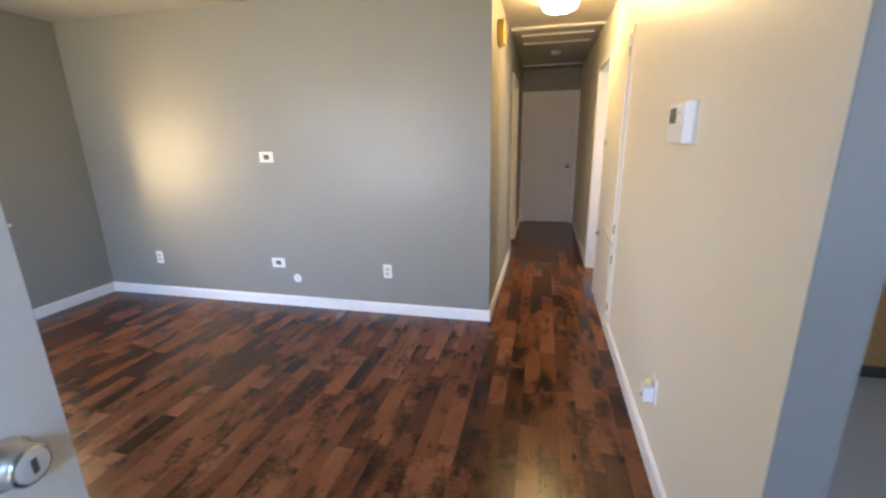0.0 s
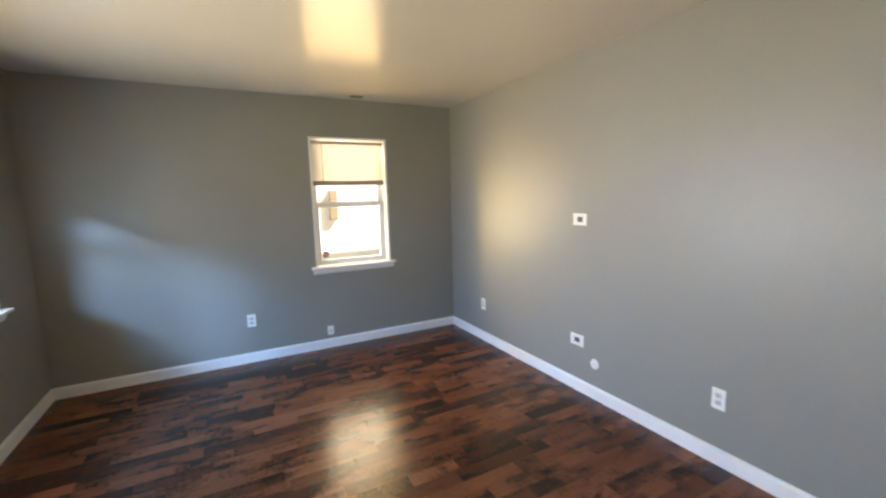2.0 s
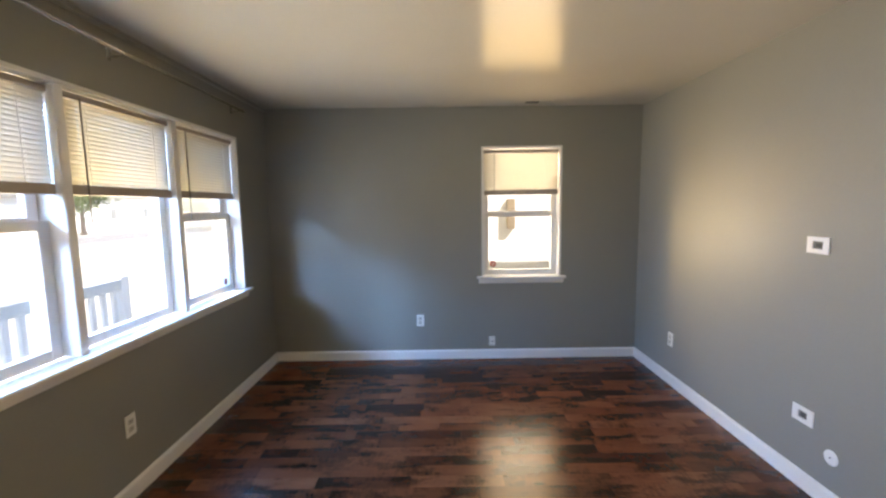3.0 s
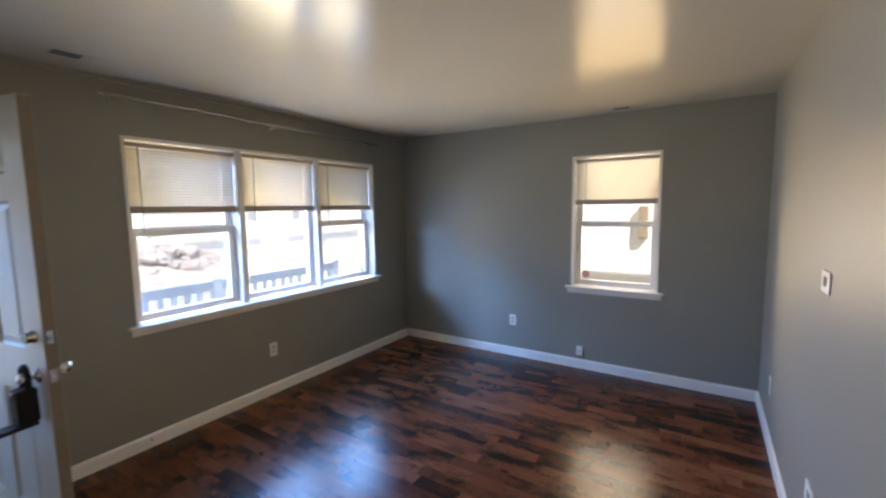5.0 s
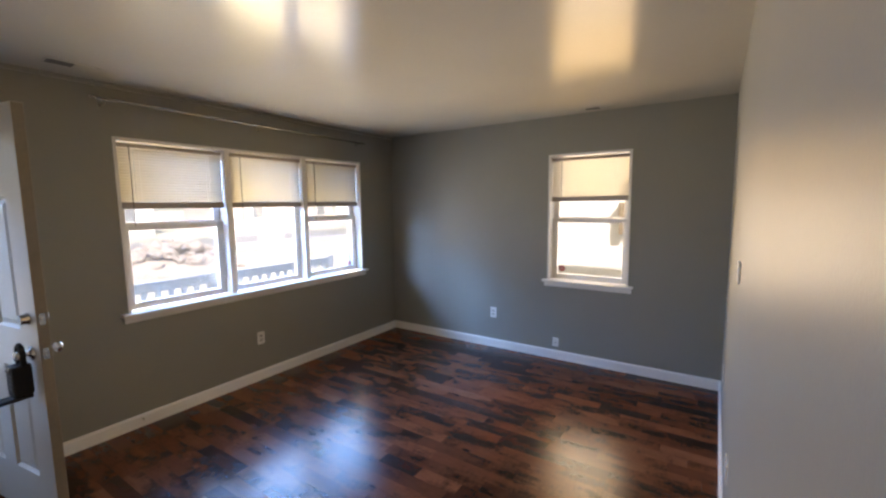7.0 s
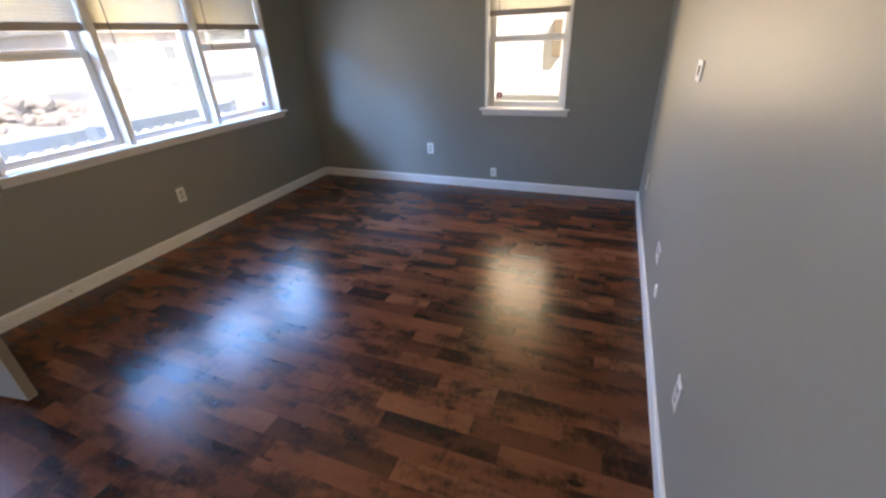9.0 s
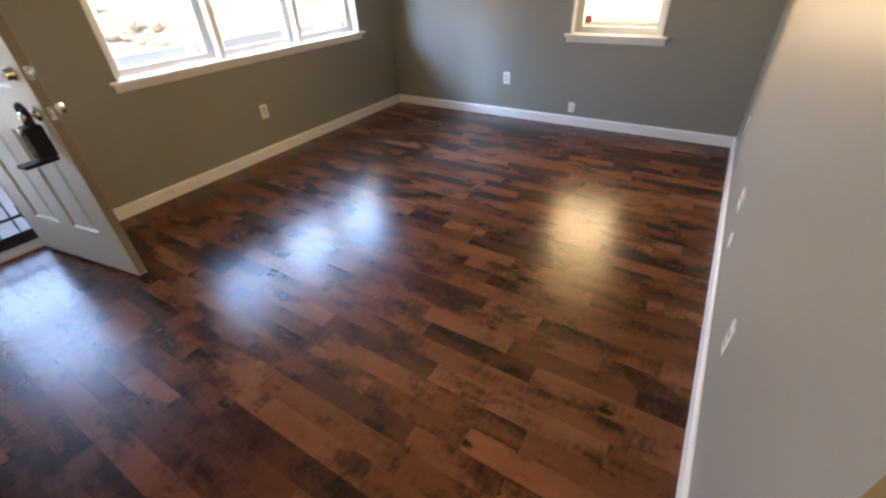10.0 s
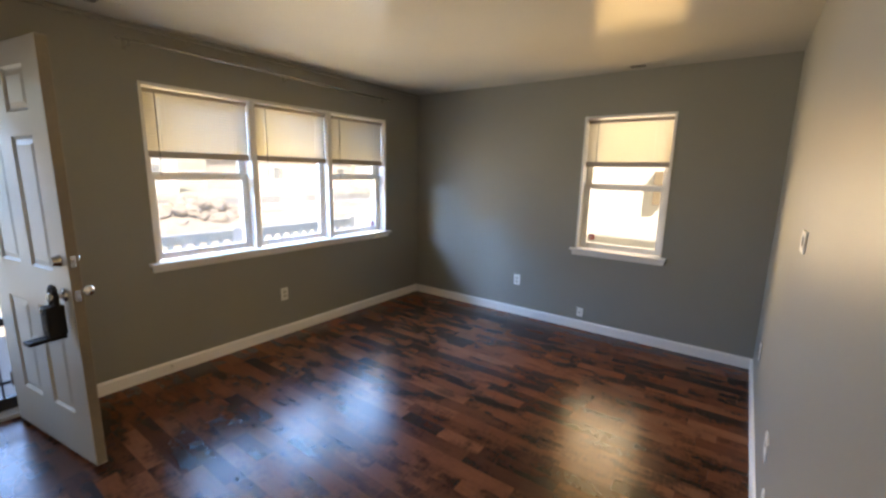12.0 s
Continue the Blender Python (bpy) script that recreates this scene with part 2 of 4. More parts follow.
BLIND = blind_material("beige_blind_vinyl", (0.62, 0.57, 0.49), (0.81, 0.79, 0.73), 0.54)
# Yellow, translucent chime cover: the hall lamp's glow put into its colour.
CHIMELIT = blind_material("lamplit_plastic", (0.8, 0.6, 0.2), (0.9, 0.66, 0.22), 0.38)
STICKER = blind_material("red_sticker", (0.42, 0.06, 0.055), (0.5, 0.09, 0.08), 0.25)
PLANK, PLANKREST = plank_material("laminate_strip", False), plank_material("laminate_strip_joined", True)


# ---- building helpers ----
def box(bm, lo, hi, bevel=0.0, seg=1):
    """A box between two corners, its edges rounded by bevel."""
    size = [h - l for l, h in zip(lo, hi)]
    mid = [(h + l) / 2 for l, h in zip(lo, hi)]
    made = bmesh.ops.create_cube(bm, size=1.0, matrix=Matrix.Translation(mid) @ Matrix.Diagonal((*size, 1)))
    if bevel:
        edges = list({e for v in made["verts"] for e in v.link_edges})
        bmesh.ops.bevel(bm, geom=edges, offset=bevel, segments=seg, affect="EDGES", profile=0.6)
    return bm


def tube(bm, a, b, r, r2=None, sides=12, caps=True):
    """A round bar from a to b."""
    a, b = Vector(a), Vector(b)
    m = Matrix.Translation((a + b) / 2) @ (b - a).to_track_quat("Z", "Y").to_matrix().to_4x4()
    bmesh.ops.create_cone(bm, cap_ends=caps, segments=sides, radius1=r, radius2=r if r2 is None else r2, depth=(b - a).length, matrix=m)
    return bm


def lathe(bm, profile, m=None, sides=24):
    """A turned shape about z from (radius, height) pairs."""
    m = m or Matrix()
    rings = []
    for r, z in profile:
        if r < 1e-6:
            rings.append([bm.verts.new(m @ Vector((0, 0, z)))])
        else:
            rings.append([bm.verts.new(m @ Vector((r * math.cos(2 * math.pi * k / sides), r * math.sin(2 * math.pi * k / sides), z))) for k in range(sides)])
    for p, q in zip(rings, rings[1:]):
        for k in range(sides):
            n = (k + 1) % sides
            f = [p[k % len(p)], p[n % len(p)], q[n % len(q)], q[k % len(q)]]
            f = [v for i, v in enumerate(f) if v not in f[:i]]
            if len(f) > 2:
                bm.faces.new(f)
    bmesh.ops.recalc_face_normals(bm, faces=bm.faces)
    return bm


def link(name, bm, mat, smooth=False):
    me = bpy.data.meshes.new(name)
    bm.to_mesh(me)
    bm.free()
    me.materials.append(mat)
    if smooth:
        for f in me.polygons:
            f.use_smooth = True
    return new(name, me)


def part(name, bm, mat, parent, label="", smooth=False):
    ob = link(name, bm, mat, smooth)
    ob.parent = parent
    if label:
        ob["label"] = label
    return ob


def thing(name, m, label, category, group="", kind=""):
    e = new(name)
    e.empty_display_size = 0.1
    e.matrix_world = m
    return tagged(e, label, category, group, kind)


def structure(name, bm, mat, label, category):
    return tagged(link(name, bm, mat), label, category, kind="structure")


TS = 0.24  # the outer walls' thickness
# local frames on a wall: x along it, y into the room, z up
SIDE = {"S": lambda x, z: pose(x, YS, z), "W": lambda y, z: pose(XW, y, z, 0, 0, -90), "N": lambda x, z: pose(x, YN, z, 0, 0, 180),
        "E": lambda y, z: pose(XE, y, z, 0, 0, 90), "HW": lambda y, z: pose(XH, y, z, 0, 0, -90), "END": lambda x, z: pose(x, YEND, z, 0, 0, 180)}


def pierced(u0, u1, z0, z1, t0, t1, holes, place):
    """A slab in the (u, z) plane from depth t0 to t1 with rectangular holes; place maps (u, depth, z) to the world."""
    us = sorted({u0, u1, *[h[n] for h in holes for n in (0, 1)]})
    zs = sorted({z0, z1, *[h[n] for h in holes for n in (2, 3)]})
    bm = bmesh.new()
    verts = {}

    def v(u, t, z):
        k = (round(u, 5), round(t, 5), round(z, 5))
        if k not in verts:
            verts[k] = bm.verts.new(place(u, t, z))
        return verts[k]

    def solid(i, j):
        if not (0 <= i < len(us) - 1 and 0 <= j < len(zs) - 1):
            return False
        u, z = (us[i] + us[i + 1]) / 2, (zs[j] + zs[j + 1]) / 2
        return not any(a < u < b and c < z < d for a, b, c, d in holes)

    for i in range(len(us) - 1):
        for j in range(len(zs) - 1):
            if not solid(i, j):
                continue
            a, b, c, d = us[i], us[i + 1], zs[j], zs[j + 1]
            for t in (t0, t1):
                bm.faces.new([v(a, t, c), v(b, t, c), v(b, t, d), v(a, t, d)])
            for ii, jj, p, q in ((i - 1, j, (a, c), (a, d)), (i + 1, j, (b, c), (b, d)), (i, j - 1, (a, c), (b, c)), (i, j + 1, (a, d), (b, d))):
                if not solid(ii, jj):
                    bm.faces.new([v(p[0], t0, p[1]), v(q[0], t0, q[1]), v(q[0], t1, q[1]), v(p[0], t1, p[1])])
    bmesh.ops.recalc_face_normals(bm, faces=bm.faces)
    return bm


along_x = lambda u, t, z: (u, t, z)
along_y = lambda u, t, z: (t, u, z)

# ---- walls, floors, ceiling ----
DOOR = (-1.2, -0.15, -0.02, 2.13)
WIN_S = (-4.238, -1.892, 0.816, 2.085)
# not in view: opening added to let light into the kitchen
WIN_K = (0.9, 2.3, 1.0, 2.05)
WIN_W = (1.985, 2.752, 0.79, 2.066)
structure("wall_south", pierced(XW - TS, 3.2, -0.1, 2.6, YS - TS, YS, [DOOR, WIN_S, WIN_K], along_x), WALL, "warm grey painted wall with front door and triple window", "wall")
structure("wall_west", pierced(YS, YN + 0.12, -0.1, 2.6, XW - TS, XW, [WIN_W], along_y), WALL, "warm grey painted wall with one sash window", "wall")
structure("wall_north", pierced(XW, XH, -0.1, 2.6, YN, YN + 0.12, [], along_x), WALL, "warm grey painted satin living room wall", "wall")
HD_W = (5.5, 6.3, -0.02, 2.04)   # doorway in the hall's west side
HD_E = (4.33, 5.1, -0.02, 2.03)  # doorway in the hall's east side
HD_N = (-0.995, -0.215, -0.02, 2.03)
structure("wall_hall_west", pierced(YN + 0.12, YEND, -0.1, 2.6, XH - 0.12, XH, [HD_W], along_y), WALL, "warm grey painted hallway wall with a doorway", "wall")
structure("wall_hall_east", pierced(1.365, YEND, -0.1, 2.6, XE, XE + 0.115, [HD_E], along_y), BRIGHTCREAM, "cream hallway wall with a doorway, its brightness put in the colour", "wall")
# Thin added sheet giving the wall's end the darker wall tone.
structure("wall_end_return", box(bmesh.new(), (XE + 0.001, 1.361, 0.0), (XE + 0.1145, 1.365, H)), WALL, "grey painted end of the hallway wall", "wall")
structure("wall_hall_end", pierced(XH - 1.6, 3.2, -0.1, 2.6, YEND, YEND + 0.12, [HD_N], along_x), WALL, "grey hallway end wall around a white door", "wall")
# Unseen slab, added to stop light leaking under the end door.
structure("light_block_behind_door", box(bmesh.new(), (XH - 0.3, YEND + 0.121, -0.1), (XE + 0.4, YEND + 0.2, 2.6)), DARK, "unseen dark slab blocking light behind the hallway end door", "wall")
structure("wall_room_west", pierced(YN + 0.12, YEND, -0.1, 2.6, XH - 1.6, XH - 1.5, [], along_y), WALL, "plain wall closing the side room", "wall")
structure("wall_kitchen_east", pierced(YS, YEND, -0.1, 2.6, 3.1, 3.2, [], along_y), WALL, "plain kitchen wall", "wall")
structure("wall_kitchen_north", pierced(XE + 0.115, 3.1, -0.1, 2.6, 4.0, 4.1, [], along_x), WALL, "plain kitchen wall", "wall")
bm = bmesh.new()
box(bm, (XW, YS, H), (3.1, 4.0, H + 0.1))
box(bm, (XH - 1.5, 4.0, H), (3.1, YEND, H + 0.1))
structure("ceiling", bm, CEIL, "glossy off-white painted ceiling", "ceiling")
structure("subfloor", box(bmesh.new(), (XW - TS, YS - TS + 0.02, -0.25), (3.2, YEND + 0.1, -0.012)), DARK, "dark floor base under the laminate", "floor")
structure("floor_kitchen", box(bmesh.new(), (0.0, YS, -0.011), (3.1, 4.0, 0.0)), KFLOOR, "pale vinyl kitchen floor", "floor")

# roof of the house, unseen; low hip keeps its shadow off next door's wall
bm = bmesh.new()
x0, x1, y0, y1, zt = XW - TS - 0.1, 3.6, YS - TS - 0.35, YEND + 0.5, 2.62
ym = (y0 + y1) / 2
vs = [bm.verts.new(p) for p in ((x0, y0, zt), (x1, y0, zt), (x1, y1, zt), (x0, y1, zt), (x0 + 3.5, ym, zt + 0.9), (x1 - 3.5, ym, zt + 0.9))]
for f in ((0, 1, 2, 3), (0, 1, 5, 4), (2, 3, 4, 5), (0, 3, 4), (1, 2, 5)):
    bm.faces.new([vs[k] for k in f])
bmesh.ops.recalc_face_normals(bm, faces=bm.faces)
structure("roof", bm, ROOFING, "unseen grey shingled hip roof, shaped for its shadow", "roof")


def baseboard(name, lo, hi, axis, out):
    """A skirting board: axis 0 or 1 it runs along; out: +1/-1 the way it faces."""
    bm = bmesh.new()
    hgt, th = 0.091, 0.015
    prof = [(0, 0), (th, 0), (th, hgt - 0.014), (th * 0.55, hgt - 0.003), (0.004, hgt), (0, hgt)]
    ends = []
    for s in (lo[axis], hi[axis]):
        ring = []
        for d, z in prof:
            p = [0, 0, z]
            p[axis], p[1 - axis] = s, lo[1 - axis] + out * d
            ring.append(bm.verts.new(p))
        ends.append(ring)
    for k in range(len(prof)):
        n = (k + 1) % len(prof)
        bm.faces.new([ends[0][k], ends[0][n], ends[1][n], ends[1][k]])
    bm.faces.new(ends[0])
    bm.faces.new(ends[1][::-1])
    bmesh.ops.recalc_face_normals(bm, faces=bm.faces)
    return structure(name, bm, TRIM, "white painted wooden baseboard", "baseboard")


baseboard("baseboard_south", (XW + 0.015, YS), (DOOR[0] - 0.01, YS), 0, 1)
baseboard("baseboard_west", (XW, YS), (XW, YN), 1, 1)
baseboard("baseboard_north", (XW + 0.015, YN), (XH + 0.015, YN), 0, -1)
baseboard("baseboard_hall_west", (XH, YN), (XH, HD_W[0] - 0.07), 1, 1)
baseboard("baseboard_hall_west_end", (XH, HD_W[1] + 0.07), (XH, YEND), 1, 1)
baseboard("baseboard_hall_east", (XE, 1.365), (XE, HD_E[0] - 0.062), 1, -1)
baseboard("baseboard_hall_east_end", (XE, HD_E[1] + 0.07), (XE, YEND), 1, -1)
# small cove where the south wall meets the ceiling
bm = bmesh.new()
box(bm, (XW, YS, H - 0.028), (-0.2, YS + 0.028, H), 0.008, 2)
structure("trim_south_cove", bm, WALL, "narrow painted cove along the ceiling edge", "trim")


# ---- windows ----
def ring(bm, u0, u1, z0, z1, wl, wr, wb, wt, d0, d1):
    """A rectangular frame of four bars butted end to end."""
    box(bm, (u0, d0, z0), (u0 + wl, d1, z1))
    box(bm, (u1 - wr, d0, z0), (u1, d1, z1))
    box(bm, (u0 + wl, d0, z0), (u1 - wr, d1, z0 + wb))
    box(bm, (u0 + wl, d0, z1 - wt), (u1 - wr, d1, z1))
    return bm


def sash(parent, name, u0, u1, z0, z1, d, stile=0.055, rail=0.052):
    bm = ring(bmesh.new(), u0, u1, z0, z1, stile, stile, rail, rail * 0.85, d - 0.035, d)
    bmesh.ops.bevel(bm, geom=bm.edges[:], offset=0.003, segments=1, affect="EDGES")
    s = part(name, bm, VINYL, parent)
    g = part("pane", box(bmesh.new(), (u0 + stile - 0.004, d - 0.021, z0 + rail - 0.004), (u1 - stile + 0.004, d - 0.016, z1 - rail * 0.85 + 0.004)), GLASS, s)
    g.visible_shadow = False
    return s


def window_frame(parent, u0, u1, z0, z1):
    """Jamb lining through the wall, thin edge trim on the room side, sill and apron."""
    part("window_frame", ring(bmesh.new(), u0, u1, z0, z1, 0.02, 0.02, 0.012, 0.02, -TS + 0.01, 0.004), VINYL, parent)
    bm = bmesh.new()
    box(bm, (u0 - 0.045, -0.075, z0 + 0.0125), (u1 + 0.045, 0.05, z0 + 0.034), 0.007, 2)
    part("window_sill", bm, TRIM, parent)
    bm = bmesh.new()
    box(bm, (u0 - 0.03, 0.0, z0 - 0.036), (u1 + 0.03, 0.02, z0 + 0.012), 0.004)
    for v in bm.verts:
        if v.co.z < z0 - 0.025 and v.co.y > 0.01:
            v.co.y -= 0.01
    part("apron", bm, TRIM, parent)


w1 = thing("window_1", SIDE["S"](0, 0), "white vinyl triple window with raised blinds and wooden sill", "window", kind="structure")
window_frame(w1, *WIN_S)
ZG0, ZM, ZG1 = WIN_S[2] + 0.034, 1.458, WIN_S[3] - 0.02
BAYS = [(-2.658, -1.915), (-3.44, -2.706), (-4.215, -3.488)]
for u in (-2.706, -3.488):
    part("mullion", box(bmesh.new(), (u, -0.2, ZG0), (u + 0.048, -0.004, ZG1), 0.004), VINYL, w1)
for n, (a, b) in enumerate(BAYS):
    if n == 1:
        sash(w1, "picture_sash", a, b, ZG0, ZG1, -0.085)
    else:
        sash(w1, "upper_sash", a, b, ZM - 0.02, ZG1, -0.125)
        sash(w1, "lower_sash", a, b, ZG0, ZM + 0.018, -0.085)
        sc = part("insect_screen", box(bmesh.new(), (a + 0.03, -0.1725, ZG0 + 0.012), (b - 0.03, -0.1715, ZG1 - 0.012)), SCREEN, w1, "fine grey insect screen")
        part("screen_frame", ring(bmesh.new(), a + 0.012, b - 0.012, ZG0 + 0.002, ZG1 - 0.002, 0.02, 0.02, 0.02, 0.02, -0.18, -0.165), VINYL, sc)
w3 = thing("window_3", SIDE["S"](0, 0), "added white vinyl kitchen window, out of view, lighting the kitchen", "window", kind="structure")
window_frame(w3, *WIN_K)
sash(w3, "picture_sash", WIN_K[0] + 0.02, WIN_K[1] - 0.02, WIN_K[2] + 0.034, WIN_K[3] - 0.02, -0.085)
w2 = thing("window_2", SIDE["W"](0, 0), "white vinyl sash window with a raised blind", "window", kind="structure")
window_frame(w2, -WIN_W[1], -WIN_W[0], WIN_W[2], WIN_W[3])
sash(w2, "upper_sash", -WIN_W[1] + 0.02, -WIN_W[0] - 0.02, 1.4, WIN_W[3] - 0.02, -0.125)
sash(w2, "lower_sash", -WIN_W[1] + 0.02, -WIN_W[0] - 0.02, WIN_W[2] + 0.034, 1.442, -0.085)


# ---- blinds ----
def blind(m, width, top, bottom, wand, wand_low, label):
    """A raised mini blind: head rail, closed slats, bottom rail, cords, wand. Local x across, y into the room."""
    t = thing("window_blind", m, label, "blind", group="window blinds")
    part("head_rail", box(bmesh.new(), (-width / 2, -0.018, top - 0.028), (width / 2, 0.018, top), 0.002), SHADEDRAIL, t)
    pitch = 0.0205
    bm = bmesh.new()
    rows = [(-0.0125, -0.0008), (-0.006, 0.0014), (0.0, 0.002), (0.006, 0.0014), (0.0125, -0.0008)]
    quads = []
    end, hole = width / 2 - 0.004, 0.36 * width
    cuts = (-end, -hole - 0.003, -hole + 0.003, hole - 0.003, hole + 0.003, end)
    for lift in (0.0, 0.0009):
        quads.append([[bm.verts.new((u, a, b + lift)) for u in cuts] for a, b in rows])
    for layer in quads:
        for r, (p, q) in enumerate(zip(layer, layer[1:])):
            for c in range(len(cuts) - 1):
                # cord holes through the middle of the slat
                if not (c in (1, 3) and r == 2):
                    bm.faces.new([p[c], p[c + 1], q[c + 1], q[c]])
    bmesh.ops.rotate(bm, verts=bm.verts, cent=(0, 0, 0), matrix=Matrix.Rotation(radians(68), 3, "X"))
    me = bpy.data.meshes.new("slat")
    bm.to_mesh(me)
    bm.free()
    me.materials.append(BLIND)
    n = int((top - 0.034 - bottom - 0.02) / pitch)
    for k in range(n):
        s = new("slat", me)
        s.parent = t
        s.location = (0, 0, top - 0.042 - k * pitch)
        s.rotation_euler = (radians(random.uniform(-2, 2)), radians(random.uniform(-0.12, 0.12)), 0)
    low = bmesh.new()
    box(low, (-width / 2 + 0.003, -0.016, bottom - 0.016), (width / 2 - 0.003, 0.016, bottom + 0.03), 0.004, 2)
    part("bottom_rail", low, SHADEDRAIL, t, "stacked slats on the bottom rail")
    for s in (-0.32, 0.32):
        part("ladder_cord", tube(bmesh.new(), (s * width, 0.0145, bottom), (s * width, 0.0145, top - 0.02), 0.0011, sides=5), PLASTIC, t)
    part("wand", tube(bmesh.new(), (wand, 0.026, wand_low), (wand, 0.024, top - 0.02), 0.0035, sides=6), SLATE, t, "thin tilt wand")
    return t


for n, (a, b) in enumerate(BAYS):
    w = b - a - 0.012
    wz = (1.47, 1.455, 1.44)[n]
    blind(pose((a + b) / 2, YS - 0.045, 0), w, ZG1 - 0.012, 1.605, w / 2 - (0.07, 0.095, 0.105)[n], wz, "beige mini blind half raised in the triple window")
blind(pose(XW - 0.045, (WIN_W[0] + WIN_W[1]) / 2, 0, 0, 0, -90), 0.715, WIN_W[3] - 0.034, 1.625, 0.26, 1.64, "beige mini blind half raised in the single window")

# ---- curtain rod ----
rod = thing("curtain_rod", pose(0, YS, 0), "thin grey metal curtain rod above the triple window", "curtain rod")
part("rod", tube(bmesh.new(), (-4.22, 0.075, 2.287), (-1.8, 0.075, 2.312), 0.009), RODMETAL, rod, smooth=True)
for x in (-4.18, -2.98, -1.84):
    bm = bmesh.new()
    box(bm, (x - 0.012, 0.0, 2.262), (x + 0.012, 0.004, 2.322), 0.001)
    box(bm, (x - 0.008, 0.004, 2.276), (x + 0.008, 0.085, 2.284), 0.001)
    box(bm, (x - 0.008, 0.081, 2.284), (x + 0.008, 0.086, 2.305), 0.001)
    part("bracket", bm, RODMETAL, rod)
for x, s in ((-4.22, -1), (-1.8, 1)):
    part("finial", lathe(bmesh.new(), [(0.009, 0), (0.012, 0.004), (0.012, 0.02), (0.006, 0.03), (0, 0.032)], pose(x, 0.075, 2.287 if s < 0 else 2.312, 0, 90 * s, 0), 12), RODMETAL, rod, smooth=True)

# ---- front door ----
HX, HY, LEAFW, LEAFH, LEAFT = -1.108, -0.095, 0.9, 2.05, 0.044
# door frame: jambs, head and threshold through the wall
d1 = thing("door_1", pose(0, YS, 0), "white front door frame with a metal threshold", "door frame", kind="structure")
bm = bmesh.new()
box(bm, (DOOR[0], -TS + 0.002, 0.0), (DOOR[0] + 0.03, 0.004, DOOR[3]))
part("jamb", bm, TRIM, d1)
part("jamb", box(bmesh.new(), (DOOR[1] - 0.03, -TS + 0.002, 0.0), (DOOR[1], 0.004, DOOR[3])), TRIM, d1)
part("head_jamb", box(bmesh.new(), (DOOR[0] + 0.03, -TS + 0.002, DOOR[3] - 0.03), (DOOR[1] - 0.03, 0.004, DOOR[3])), TRIM, d1)
bm = bmesh.new()
box(bm, (DOOR[0] + 0.03, -TS - 0.03, -0.02), (DOOR[1] - 0.03, -0.1, 0.024), 0.006, 2)
part("threshold", bm, TRIM, d1, "worn white threshold")
part("stop_bead", ring(bmesh.new(), DOOR[0] + 0.03, DOOR[1] - 0.03, 0.024, DOOR[3] - 0.03, 0.012, 0.012, 0.001, 0.012, -0.165, -0.15), TRIM, d1)


def panel_leaf(width, height, thick, cols, rows):
    """A six-panel door leaf in local x (0 at the hinge), y across its thickness, with sunk and raised panels on both faces."""
    bm = bmesh.new()
    us = sorted({0, width, *[c for p in cols for c in p]})
    zs = sorted({0, height, *[c for p in rows for c in p]})
    panel = lambda a, b, c, d: any(p[0] <= a and b <= p[1] for p in cols) and any(q[0] <= c and d <= q[1] for q in rows)
    for y, s in ((0, 1), (thick, -1)):
        for a, b in zip(us, us[1:]):
            for c, d in zip(zs, zs[1:]):
                if not panel(a, b, c, d):
                    bm.faces.new([bm.verts.new(p) for p in ((a, y, c), (b, y, c), (b, y, d), (a, y, d))])
                    continue
                # moulding: slope down, flat, slope up to the field
                steps = [(0, 0), (0.012, 0.011), (0.02, 0.011), (0.042, 0.003)]
                loops = []
                for inset, deep in steps:
                    loops.append([bm.verts.new(p) for p in ((a + inset, y + s * deep, c + inset), (b - inset, y + s * deep, c + inset), (b - inset, y + s * deep, d - inset), (a + inset, y + s * deep, d - inset))])
                for p, q in zip(loops, loops[1:]):
                    for k in range(4):
                        bm.faces.new([p[k], p[(k + 1) % 4], q[(k + 1) % 4], q[k]])
                bm.faces.new(loops[-1])
    for a, b in (((0, 0), (0, height)), ((width, 0), (width, height)), ((0, 0), (width, 0)), ((0, height), (width, height))):
        bm.faces.new([bm.verts.new(p) for p in ((a[0], 0, a[1]), (b[0], 0, b[1]), (b[0], thick, b[1]), (a[0], thick, a[1]))])
    bmesh.ops.remove_doubles(bm, verts=bm.verts, dist=0.0004)
    bmesh.ops.recalc_face_normals(bm, faces=bm.faces)
    return bm


LEAFANG = math.degrees(math.atan2(0.982, -0.157))
leaf = thing("front_door", pose(HX, HY, 0.022, 0, 0, LEAFANG), "white six-panel front door standing open, with lockbox", "door")
COLS, ROWSP = [(0.155, 0.385), (0.515, 0.745)], [(0.245, 0.8), (1.0, 1.635), (1.745, 1.945)]
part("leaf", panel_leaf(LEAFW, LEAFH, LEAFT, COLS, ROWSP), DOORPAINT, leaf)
part("edge_strip", box(bmesh.new(), (LEAFW + 0.0004, 0.001, 0.004), (LEAFW + 0.0014, LEAFT - 0.001, LEAFH - 0.002)), EDGEWOOD, leaf, "bare grey-brown latch edge")
# the face seen from the room is local y = 0, which looks to -y
KU = LEAFW - 0.07
turn_in = lambda u, z: pose(u, 0, z, 90, 0, 0)
turn_out = lambda u, z: pose(u, LEAFT, z, -90, 0, 0)
db = part("deadbolt", lathe(bmesh.new(), [(0.0, 0.0), (0.029, 0.0), (0.029, 0.005), (0.024, 0.009), (0.0225, 0.03), (0.0205, 0.033), (0, 0.033)], turn_in(KU, 1.062)), CHROME, leaf, "satin nickel deadbolt", True)
